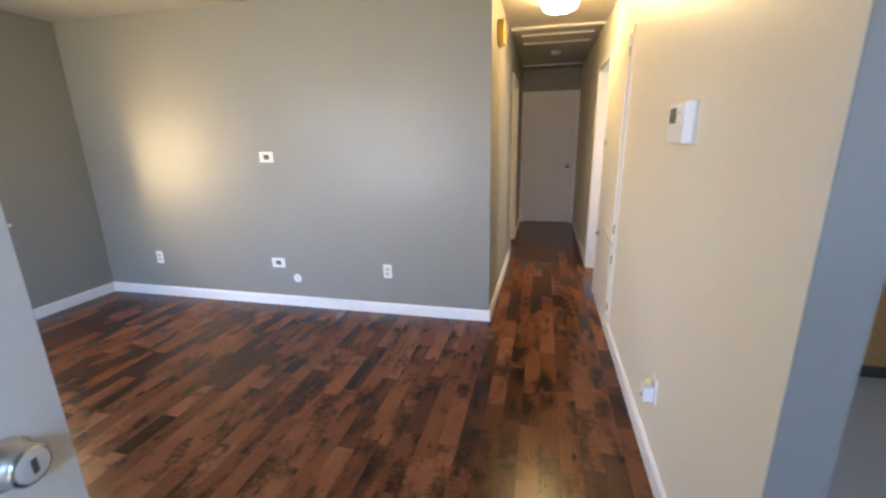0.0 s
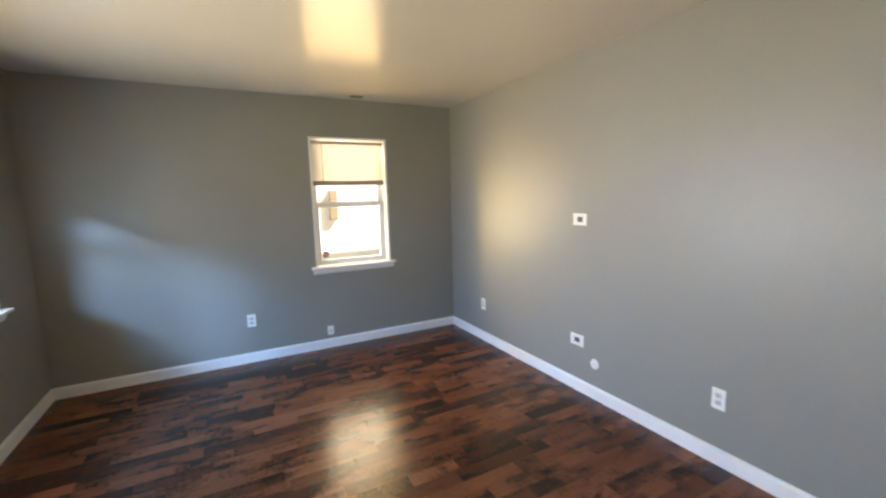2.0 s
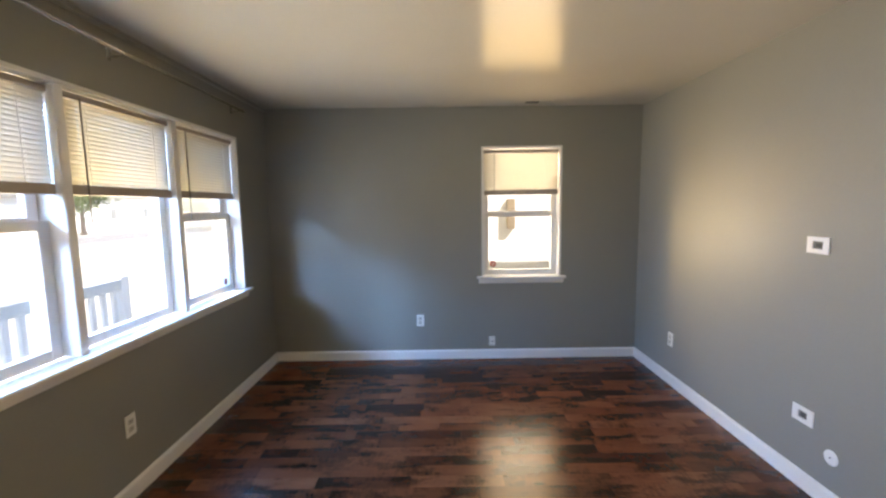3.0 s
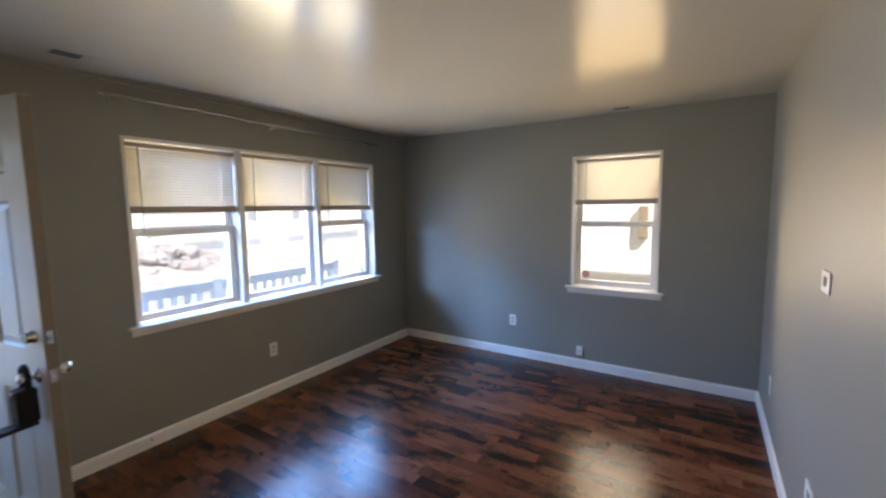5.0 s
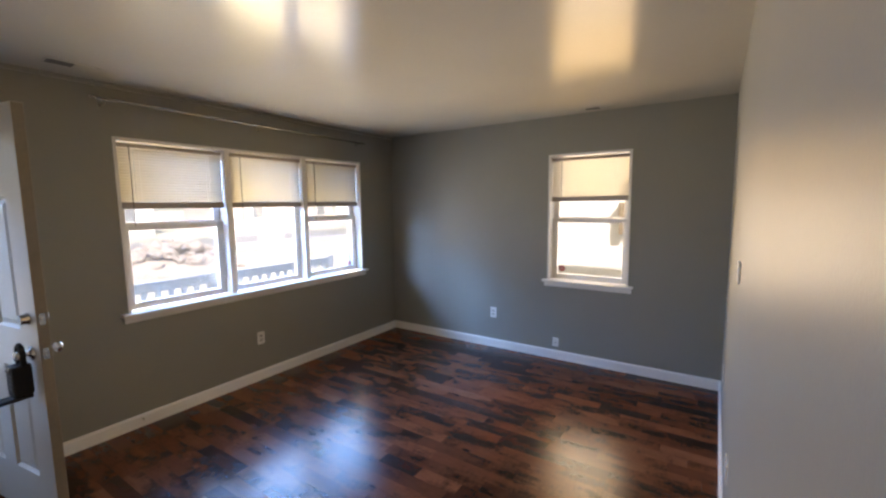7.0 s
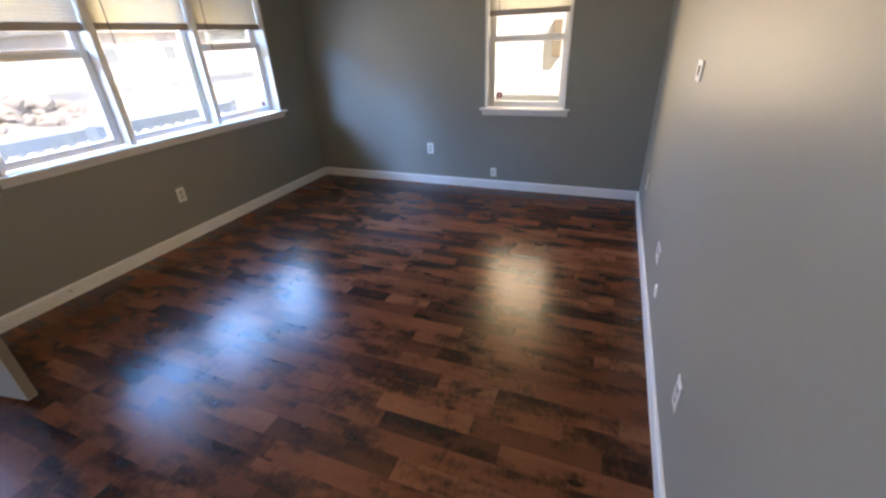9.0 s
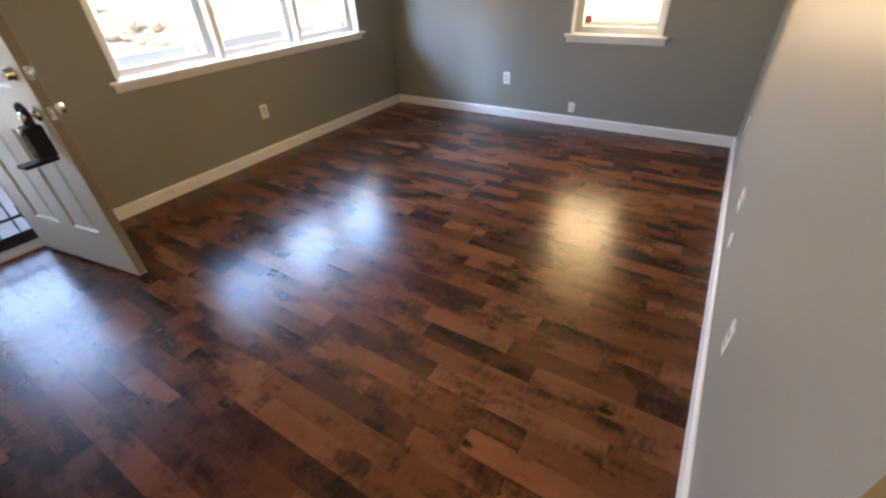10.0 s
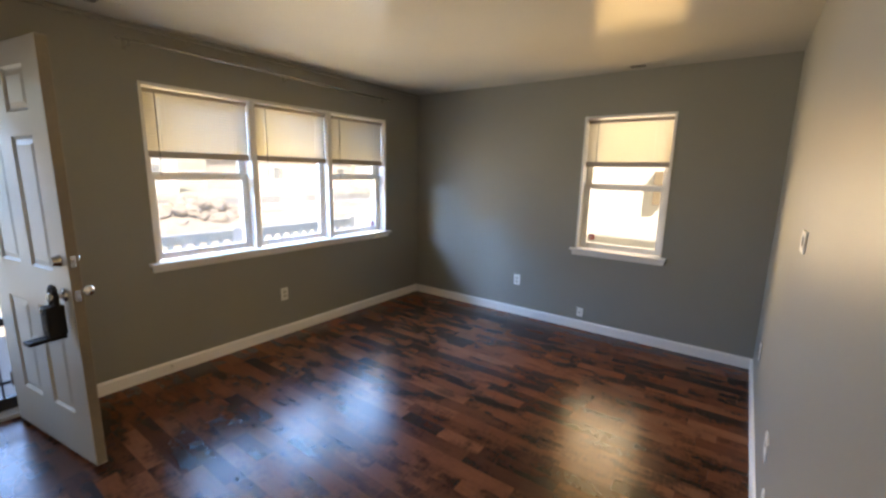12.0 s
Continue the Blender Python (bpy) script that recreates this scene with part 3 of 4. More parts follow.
part("key_plug", lathe(bmesh.new(), [(0.0185, 0.0325), (0.0185, 0.034), (0.013, 0.0355), (0, 0.0355)], turn_in(KU, 1.062), 20), SOCKET, db, "pale keyhole disc")
part("keyhole", box(bmesh.new(), (KU - 0.0035, -0.0362, 1.053), (KU + 0.0035, -0.0348, 1.071), 0.0005), DARK, db)
td = part("deadbolt_rose", lathe(bmesh.new(), [(0.0, 0.0), (0.03, 0.0), (0.03, 0.006), (0.022, 0.014), (0, 0.014)], turn_out(KU, 1.062)), CHROME, leaf, smooth=True)
part("thumb_turn", box(bmesh.new(), (KU - 0.004, LEAFT + 0.0135, 1.047), (KU + 0.004, LEAFT + 0.032, 1.077), 0.002), CHROME, td)
part("knob", lathe(bmesh.new(), [(0.0, 0.0), (0.033, 0.0), (0.033, 0.006), (0.013, 0.012), (0.012, 0.03), (0.025, 0.04), (0.027, 0.055), (0.022, 0.064), (0, 0.066)], turn_in(KU, 0.895)), CHROME, leaf, "satin nickel door knob", True)
part("outer_knob", lathe(bmesh.new(), [(0.0, 0.0), (0.033, 0.0), (0.033, 0.006), (0.013, 0.012), (0.012, 0.03), (0.025, 0.04), (0.027, 0.055), (0.022, 0.064), (0, 0.066)], turn_out(KU, 0.895)), CHROME, leaf, "satin nickel door knob", True)
for z in (1.062, 0.895):
    bm = bmesh.new()
    box(bm, (LEAFW + 0.0006, LEAFT / 2 - 0.012, z - 0.028), (LEAFW + 0.003, LEAFT / 2 + 0.012, z + 0.028), 0.001)
    box(bm, (LEAFW + 0.003, LEAFT / 2 - 0.006, z - 0.01), (LEAFW + 0.012, LEAFT / 2 + 0.006, z + 0.01), 0.002)
    part("latch_plate", bm, CHROME, leaf)
for z in (0.25, 1.05, 1.85):
    bm = bmesh.new()
    tube(bm, (-0.006, -0.004, z - 0.045), (-0.006, -0.004, z + 0.045), 0.006)
    part("hinge", bm, CHROME, leaf)

lb = thing("lockbox", leaf.matrix_world @ pose(KU, -0.045, 0.747), "black real-estate key lockbox hanging on the door knob", "lockbox")
bm = bmesh.new()
box(bm, (-0.036, -0.044, -0.034), (0.036, 0.026, 0.112), 0.011, 3)
part("body", bm, BLACK, lb)
bm = bmesh.new()
pts = [(-0.024, 0, 0.1), (-0.026, 0, 0.16), (-0.018, 0, 0.19), (0, 0, 0.2), (0.018, 0, 0.19), (0.026, 0, 0.16), (0.024, 0, 0.1)]
for p, q in zip(pts, pts[1:]):
    tube(bm, p, q, 0.011, sides=10)
part("shackle", bm, BLACK, lb, smooth=True)
bm = bmesh.new()
box(bm, (-0.034, -0.118, -0.052), (0.034, 0.02, -0.0345), 0.004, 2)
part("flap", bm, BLACK, lb, "open bottom flap")
bm = bmesh.new()
for k in range(4):
    box(bm, (-0.024, -0.0475, 0.0 + 0.02 * k), (0.024, -0.0438, 0.013 + 0.02 * k), 0.001)
part("keypad", bm, DARK, lb)
lathe_bm = lathe(bmesh.new(), [(0, 0), (0.014, 0), (0.014, 0.006), (0.01, 0.009), (0, 0.009)], pose(0, -0.0442, 0.095, 90, 0, 0))
part("dial", lathe_bm, CHROME, lb)

# security door
sd = thing("security_door", pose(0, -0.245, 0), "black iron security door with vertical bars, closed", "door")
SX0, SX1, SZ0, SZ1 = DOOR[0] + 0.031, DOOR[1] - 0.035, 0.03, 2.09
bm = bmesh.new()
box(bm, (SX0, -0.02, SZ0), (SX0 + 0.042, 0.02, SZ1), 0.003)
part("stile", bm, IRON, sd)
part("stile", box(bmesh.new(), (SX1 - 0.055, -0.02, SZ0), (SX1, 0.02, SZ1), 0.003), IRON, sd)
for z0, z1 in ((SZ0, 0.105), (0.562, 0.612), (1.265, 1.327), (SZ1 - 0.07, SZ1)):
    part("rail", box(bmesh.new(), (SX0 + 0.042, -0.018, z0), (SX1 - 0.055, 0.018, z1), 0.003), IRON, sd)
for z in (0.2, 1.745):
    part("thin_rail", box(bmesh.new(), (SX0 + 0.042, -0.006, z - 0.009), (SX1 - 0.055, 0.006, z + 0.009)), IRON, sd)
for k in range(9):
    x = -1.07 + 0.098 * k
    bm = bmesh.new()
    top = 1.83 if k % 2 == 0 else 1.745
    tube(bm, (x, 0, 0.1), (x, 0, top), 0.005, sides=8)
    if k % 2 == 0:
        lathe(bm, [(0.0, 1.825), (0.014, 1.835), (0.01, 1.85), (0.016, 1.87), (0.0, 1.94)], pose(x, 0, 0), 8)
    part("bar", bm, IRON, sd, smooth=True)
g = part("pane", box(bmesh.new(), (SX0 + 0.04, -0.013, 0.1), (SX1 - 0.05, -0.009, SZ1 - 0.06)), GLASS, sd)
g.visible_shadow = False


def octagon(name, m, r, label):
    t = thing(name, m, label, "sticker", group="security stickers")
    bm = bmesh.new()
    bmesh.ops.create_cone(bm, cap_ends=True, segments=8, radius1=r, radius2=r, depth=0.0012, matrix=pose(0, 0, 0, 90, 22.5, 0))
    part("sheet", bm, STICKER, t)
    bm = bmesh.new()
    for z, w in ((0.28, 0.8), (0.0, 1.1), (-0.28, 0.7)):
        box(bm, (-w * r / 2, 0.0008, z * r - 0.07 * r), (w * r / 2, 0.0014, z * r + 0.07 * r))
    part("print", bm, STICKERINK, t)
    return t


octagon("window_sticker", pose(-0.955, -0.2525, 1.42), 0.055, "red octagonal security sticker on the security door glass")
octagon("window_sticker", SIDE["S"](-4.12, 0.93) @ pose(0, -0.0988, 0), 0.028, "small red octagonal security sticker on the triple window")
octagon("window_sticker", SIDE["W"](2.105, 0.93) @ pose(0, -0.0988, 0), 0.032, "small red octagonal security sticker on the single window")


# ---- wall plates and fixtures ----
def outlet(m, label):
    t = thing("power_outlet", m, label, "outlet", group="wall outlets")
    part("plate", box(bmesh.new(), (-0.036, 0, -0.058), (0.036, 0.006, 0.058), 0.003, 2), PLASTIC, t)
    for z in (-0.02, 0.02):
        s = part("socket", box(bmesh.new(), (-0.017, 0.006, z - 0.014), (0.017, 0.0085, z + 0.014), 0.002), SOCKET, t)
        bm = bmesh.new()
        for x in (-0.006, 0.006):
            box(bm, (x - 0.0012, 0.0084, z - 0.003), (x + 0.0012, 0.0092, z + 0.006))
        box(bm, (-0.002, 0.0084, z - 0.01), (0.002, 0.0092, z - 0.006))
        part("slots", bm, DARK, s)
    return t


outlet(SIDE["S"](-2.888, 0.392), "white double power outlet under the triple window")
outlet(SIDE["W"](1.377, 0.392), "white double power outlet on the grey wall")
outlet(SIDE["N"](-1.884, 0.369), "white double power outlet near the hallway corner")
outlet(SIDE["N"](-4.167, 0.379), "white double power outlet near the far corner")


def media_plate(m, label):
    """A wide plate with a recessed dark opening."""
    t = thing("media_plate", m, label, "wall plate", group="media plates")
    part("plate", ring(bmesh.new(), -0.062, 0.062, -0.042, 0.042, 0.034, 0.034, 0.022, 0.022, 0, 0.007), PLASTIC, t)
    part("recess", box(bmesh.new(), (-0.0275, -0.002, -0.0195), (0.0275, 0.0015, 0.0195)), SLATE, t, "dark cable opening")
    bm = bmesh.new()
    box(bm, (-0.016, 0.0015, -0.011), (0.014, 0.004, 0.009), 0.001)
    part("jack", bm, DARK, t)
    return t


media_plate(SIDE["N"](-2.884, 1.292), "white recessed media plate at eye height")
media_plate(SIDE["N"](-2.894, 0.391), "white recessed media plate low on the wall")
disc = thing("round_cover", SIDE["N"](-2.725, 0.257), "round white blank cover on the grey wall", "wall plate")
part("cover", lathe(bmesh.new(), [(0.0, 0.006), (0.028, 0.006), (0.036, 0.004), (0.038, 0.0)], pose(0, 0, 0, -90, 0, 0)), PLASTIC, disc, smooth=True)
part("screw", lathe(bmesh.new(), [(0.004, 0.006), (0.004, 0.0075), (0, 0.0078)], pose(0, 0, 0, -90, 0, 0), 10), CHROME, disc)
cable = thing("cable_outlet", SIDE["W"](2.084, 0.175), "small white cable outlet above the baseboard", "outlet")
part("plate", box(bmesh.new(), (-0.03, 0, -0.045), (0.03, 0.012, 0.045), 0.003, 2), PLASTIC, cable)
part("connector", lathe(bmesh.new(), [(0.007, 0.0), (0.007, 0.012), (0.004, 0.012), (0.004, 0.02), (0, 0.02)], pose(0, 0.012, 0, -90, 0, 0), 10), CHROME, cable)

# thermostat
th = thing("thermostat", SIDE["E"](2.21, 1.455), "white wall thermostat with a grey display", "thermostat")
part("back_plate", box(bmesh.new(), (-0.1, 0, -0.076), (0.1, 0.01, 0.076), 0.002), SOCKET, th)
bm = bmesh.new()
box(bm, (-0.096, 0.01, -0.072), (0.096, 0.045, 0.072), 0.006, 2)
part("body", bm, PLASTIC, th)
part("display", box(bmesh.new(), (-0.005, 0.045, 0.0), (0.075, 0.0462, 0.055), 0.001), LCD, th, "grey display")
for k in range(2):
    part("button", box(bmesh.new(), (-0.06, 0.045, 0.0 + 0.03 * k), (-0.035, 0.048, 0.014 + 0.03 * k), 0.001), SOCKET, th)

# plug-in device over an outlet on the east wall
outlet(SIDE["E"](2.2, 0.36), "white double power outlet near the baseboard")
pl = thing("plug_in_device", SIDE["E"](2.2, 0.345) @ pose(0, 0.0086, 0), "small white plug-in freshener in the outlet", "plug-in")
bm = bmesh.new()
box(bm, (-0.028, 0, -0.04), (0.028, 0.042, 0.03), 0.008, 3)
part("body", bm, PLASTIC, pl)
part("bottle", lathe(bmesh.new(), [(0, 0.03), (0.012, 0.03), (0.014, 0.045), (0.008, 0.055), (0, 0.056)], pose(0, 0.022, 0), 12), BEIGE, pl, "amber bottle")
part("vent", box(bmesh.new(), (-0.008, 0.0418, -0.03), (0.008, 0.0432, -0.012)), DARK, pl)


def ceiling_vent(m, label):
    """A small floor-style register let into the ceiling; local z points down."""
    t = thing("ceiling_vent", m, label, "vent", group="ceiling vents")
    part("frame", ring(bmesh.new(), -0.128, 0.128, -0.056, 0.056, 0.008, 0.008, 0.008, 0.008, -0.003, 0.0), CEIL, t)
    part("backing", box(bmesh.new(), (-0.12, -0.0012, -0.048), (0.12, -0.0004, 0.048)), DARK, t)
    for k in range(10):
        part("slat", box(bmesh.new(), (0.002 + 0.0118 * k, -0.0032, -0.048), (0.0125 + 0.0118 * k, -0.0014, 0.048)), CEIL, t)
    return t


ceiling_vent(pose(-1.645, 0.222, H, 90, 0, 180), "white ceiling register above the triple window")
ceiling_vent(pose(-4.66, 2.49, H, 90, 0, 90), "white ceiling register near the single window")

stop = thing("door_stop", pose(-1.91, YS + 0.0155, 0.062), "small white door stop on the baseboard", "door stop")
part("stem", tube(bmesh.new(), (0, 0, 0), (0, 0.05, 0), 0.006, sides=10), CHROME, stop)
part("tip", tube(bmesh.new(), (0, 0.05, 0), (0, 0.062, 0), 0.009, sides=10), PLASTIC, stop)


# ---- hallway ----
def casing(name, m, u0, u1, ztop, label):
    t = thing(name, m, label, "door frame", kind="structure")
    part("casing", box(bmesh.new(), (u0 - 0.06, 0, 0), (u0, 0.016, ztop), 0.003), TRIM, t)
    part("casing", box(bmesh.new(), (u1, 0, 0), (u1 + 0.06, 0.016, ztop), 0.003), TRIM, t)
    part("head_casing", box(bmesh.new(), (u0 - 0.06, 0, ztop), (u1 + 0.06, 0.016, ztop + 0.06), 0.003), TRIM, t)
    part("lining", box(bmesh.new(), (u0, -0.115, 0), (u0 + 0.016, 0.002, ztop)), TRIM, t)
    part("lining", box(bmesh.new(), (u1 - 0.016, -0.115, 0), (u1, 0.002, ztop)), TRIM, t)
    part("head_lining", box(bmesh.new(), (u0 + 0.016, -0.115, ztop - 0.016), (u1 - 0.016, 0.002, ztop)), TRIM, t)
    return t


def flush_door(m, width, height, knob_u, label, knob_z=0.93):
    t = thing("interior_door", m, label, "door", group="interior doors")
    part("leaf", box(bmesh.new(), (0, -0.035, 0.008), (width, 0, height), 0.002), INTDOOR, t)
    part("knob", lathe(bmesh.new(), [(0.0, 0.0), (0.031, 0.0), (0.031, 0.006), (0.012, 0.012), (0.012, 0.03), (0.025, 0.04), (0.026, 0.055), (0, 0.064)], pose(knob_u, 0, knob_z, -90, 0, 0), 16), CHROME, t, smooth=True)
    hu = width + 0.003 if knob_u < width / 2 else -0.003
    for z in (0.25, 1.75):
        part("hinge", tube(bmesh.new(), (hu, 0.004, z - 0.045), (hu, 0.004, z + 0.045), 0.005, sides=8), CHROME, t)
    return t


casing("door_2", SIDE["END"](0, 0), -HD_N[1], -HD_N[0], HD_N[3], "white casing round the hallway end door")
casing("door_3", SIDE["HW"](0, 0), -HD_W[1], -HD_W[0], HD_W[3], "white casing of the hallway side doorway")
casing("door_4", SIDE["E"](0, 0), HD_E[0], HD_E[1], HD_E[3], "white casing of the hallway closet doorway")
flush_door(SIDE["END"](HD_N[1], 0) @ pose(0.018, -0.02, 0), 0.744, 2.02, 0.07, "flush white door closed at the hallway end")
flush_door(SIDE["HW"](HD_W[1], 0) @ pose(0.018, -0.06, 0), 0.764, 2.02, 0.7, "flush white door closed in the hallway")
# built-in linen closet: a tall upper and a low lower door in one white face frame; local x runs north along the wall
cl = thing("linen_closet", SIDE["E"](3.42, 0), "built-in linen closet in the brightened cream, with upper and lower doors", "closet")
part("face_frame", ring(bmesh.new(), 0.0, 0.82, 0.0925, 2.06, 0.05, 0.05, 0.02, 0.05, 0.0, 0.01), BRIGHTCREAM, cl)
part("middle_rail", box(bmesh.new(), (0.05, 0.0, 0.66), (0.77, 0.009, 0.69)), BRIGHTCREAM, cl)
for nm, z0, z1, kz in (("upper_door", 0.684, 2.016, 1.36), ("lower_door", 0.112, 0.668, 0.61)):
    dd = part(nm, box(bmesh.new(), (0.042, 0.0102, z0), (0.778, 0.024, z1), 0.004, 2), BRIGHTCREAM, cl)
    bm = bmesh.new()
    box(bm, (0.7, 0.024, kz - 0.025), (0.745, 0.028, kz + 0.025), 0.001)
    tube(bm, (0.722, 0.028, kz), (0.722, 0.045, kz), 0.005, sides=8)
    tube(bm, (0.722, 0.043, kz + 0.008), (0.722, 0.043, kz - 0.02), 0.004, sides=8)
    part("catch", bm, CHROME, dd, "small metal cabinet catch")
    for z in (z0 + 0.1, z1 - 0.1):
        part("hinge", tube(bmesh.new(), (0.037, 0.016, z - 0.03), (0.037, 0.016, z + 0.03), 0.005, sides=8), CHROME, dd)
# dark hinges left on the near jamb of the side doorway
for z in (0.28, 1.05, 1.8):
    hg = thing("jamb_hinge", pose(XE + 0.03, HD_E[0] + 0.0165, z), "dark metal hinge on the white door jamb", "hinge", group="jamb hinges")
    part("plate", box(bmesh.new(), (-0.018, 0.0, -0.045), (0.016, 0.003, 0.045), 0.001), SLATE, hg)
    part("barrel", tube(bmesh.new(), (-0.02, 0.006, -0.045), (-0.02, 0.006, 0.045), 0.006, sides=8), SLATE, hg)

# ceiling lamp in the hallway
lamp = thing("ceiling_lamp", pose(-0.61, 4.08, H), "lit frosted dome ceiling lamp with a warm glow", "ceiling lamp")
part("base", lathe(bmesh.new(), [(0, 0), (0.142, 0), (0.147, -0.012), (0.138, -0.024), (0.118, -0.026)], sides=32), PLASTIC, lamp, smooth=True)
part("shade", lathe(bmesh.new(), [(0.135, -0.0245), (0.139, -0.045), (0.125, -0.078), (0.089, -0.101), (0.041, -0.112), (0, -0.114)], sides=32), LAMPGLASS, lamp, "glowing frosted glass dome", True)
part("finial", lathe(bmesh.new(), [(0.01, -0.113), (0.012, -0.12), (0.007, -0.128), (0, -0.131)], sides=12), CHROME, lamp, smooth=True)
sm = thing("smoke_detector", pose(-0.59, 6.25, H), "round white smoke detector on the hallway ceiling", "smoke detector")
part("base", lathe(bmesh.new(), [(0, 0), (0.06, 0), (0.062, -0.01), (0, -0.01)]), PLASTIC, sm, smooth=True)
part("cover", lathe(bmesh.new(), [(0.058, -0.01), (0.055, -0.03), (0.04, -0.038), (0, -0.038)]), PLASTIC, sm, smooth=True)
# attic hatch
ha = thing("attic_hatch", pose(-0.6, 6.1, H), "white attic hatch panel with trim on the hallway ceiling", "hatch")
for y0, y1 in ((-1.17, -1.11), (1.1, 1.16)):
    part("trim_board", box(bmesh.new(), (-0.44, y0, -0.018), (0.44, y1, -0.0005), 0.003), TRIM, ha)
for y0, y1 in ((-0.85, -0.815), (-0.44, -0.405)):
    part("batten", box(bmesh.new(), (-0.36, y0, -0.016), (0.36, y1, -0.0005), 0.003), TRIM, ha)
# door chime
ch = thing("door_chime", SIDE["HW"](3.9, 2.17), "beige box door chime high on the hallway wall", "door chime")
bm = bmesh.new()
box(bm, (-0.085, 0, -0.075), (0.085, 0.05, 0.075), 0.006, 2)
part("cover", bm, CHIMELIT, ch)
part("base", box(bmesh.new(), (-0.06, 0, -0.09), (0.06, 0.03, -0.0755), 0.002), BEIGE, ch)

# kitchen beyond the wall's end: base cabinets
for k in range(2):
    cb = thing("base_cabinet", pose(1.05 + 0.62 * k, 3.09, 0), "oak kitchen base cabinet with a dark toe kick", "cabinet", group="kitchen cabinets")
    part("body", box(bmesh.new(), (0, 0.02, 0.1), (0.615, 0.62, 0.87)), OAK, cb)
    part("toe_kick", box(bmesh.new(), (0, 0.07, 0.0), (0.615, 0.62, 0.0995)), DARK, cb)
    part("drawer", box(bmesh.new(), (0.02, 0.0, 0.72), (0.595, 0.0195, 0.85), 0.004), OAK, cb)
    dd = part("door", box(bmesh.new(), (0.02, 0.0, 0.12), (0.595, 0.0195, 0.7), 0.004), OAK, cb)
    part("handle", tube(bmesh.new(), (0.06, -0.012, 0.6), (0.06, -0.012, 0.68), 0.005), CHROME, dd)
ct = thing("worktop", pose(1.03, 3.06, 0.87), "pale kitchen worktop on the oak cabinets", "worktop")
part("slab", box(bmesh.new(), (0, 0, 0.0005), (1.29, 0.66, 0.038), 0.006, 2), KFLOOR, ct)

# ---- outdoors ----
GZ = -0.55
bm = bmesh.new()
bmesh.ops.create_grid(bm, x_segments=60, y_segments=60, size=300, matrix=pose(0, 0, GZ))
structure("ground", bm, GRASS, "patchy sunlit lawn and bare earth", "ground")
structure("porch_floor", box(bmesh.new(), (-5.6, -2.15, GZ), (1.6, YS - TS, -0.06), 0.01), CONCRETE, "grey concrete porch slab", "porch")
structure("front_walk", box(bmesh.new(), (-1.25, -14.0, GZ - 0.1), (-0.05, -2.75, GZ + 0.03), 0.008), CONCRETE, "concrete path across the lawn", "path")
st = thing("porch_step", pose(-0.65, -2.15, GZ), "grey concrete porch steps", "steps")
for k in range(2):
    part("step", box(bmesh.new(), (-0.8, -0.6 + 0.3 * k, 0), (0.8, -0.3 + 0.3 * k - 0.0005, 0.165 * (k + 1)), 0.008), CONCRETE, st)
structure("road", box(bmesh.new(), (-120, -26, GZ - 0.1), (120, -19, GZ + 0.02)), ASPHALT, "pale street", "road")
structure("pavement", box(bmesh.new(), (-120, -18.9, GZ - 0.1), (120, -17.4, GZ + 0.12), 0.01), CONCRETE, "concrete pavement with a kerb", "pavement")

ra = thing("porch_railing", pose(0, -2.05, -0.06), "white wooden porch railing with square balusters", "railing")
part("top_rail", box(bmesh.new(), (-5.5, -0.05, 0.685), (-1.55, 0.05, 0.8), 0.006), RAILSHADE, ra, "top rail with blue porch shade in its colour")
part("bottom_rail", box(bmesh.new(), (-5.5, -0.03, 0.08), (-1.55, 0.03, 0.14), 0.005), RAILWHITE, ra)
for x in (-5.45, -3.5, -1.55):
    part("post", box(bmesh.new(), (x - 0.055, -0.055, 0), (x + 0.055, 0.055, 0.83), 0.006), RAILWHITE, ra)
bm = box(bmesh.new(), (-0.028, -0.02, 0.14), (0.028, 0.02, 0.685), 0.003)
me = bpy.data.meshes.new("baluster")
bm.to_mesh(me)
bm.free()
me.materials.append(RAILWHITE)
for k in range(26):
    x = -5.33 + 0.145 * k
    if abs(x + 3.5) < 0.07:
        continue
    b = new("baluster", me)
    b.parent, b.location = ra, (x, 0, 0)


def rock(at, r, seed):
    rng = random.Random(seed)
    bm = bmesh.new()
    bmesh.ops.create_icosphere(bm, subdivisions=2, radius=1.0)
    off = Vector((seed * 3.7, seed * 1.3, 0))
    for v in bm.verts:
        v.co *= 1 + 0.45 * noise.noise(v.co * 1.1 + off) + 0.16 * noise.noise(v.co * 3 + off)
        v.co.x *= rng.uniform(0.98, 1.02)
    size = Vector((r * rng.uniform(0.9, 1.5), r * rng.uniform(0.7, 1.1), r * rng.uniform(0.55, 0.85)))
    for v in bm.verts:
        v.co = Vector(v.co[k] * size[k] for k in range(3))
    bmesh.ops.rotate(bm, verts=bm.verts, cent=(0, 0, 0), matrix=Euler((rng.uniform(-0.4, 0.4), rng.uniform(-0.4, 0.4), rng.uniform(0, 6))).to_matrix())
    ob = link("rock", bm, ROCK)
    ob.location = at
    return tagged(ob, "pale tan landscaping boulder in the front yard", "rock", "rock pile")


rng = random.Random(5)
for k in range(140):
    a, d = rng.uniform(0, 6.28), rng.uniform(0, 1) ** 0.6
    r = rng.uniform(0.1, 0.27)
    x, y = -6.6 + 2.6 * d * math.cos(a), -10.6 + 1.6 * d * math.sin(a)
    rock((x, y, GZ + max(0.05, 1.15 * (1 - d) ** 0.8 + rng.uniform(-0.1, 0.1))), r, k + 1)
# Mound added under the rocks so the gaps between them aren't dark.
bm = bmesh.new()
bmesh.ops.create_grid(bm, x_segments=40, y_segments=30, size=1.0)
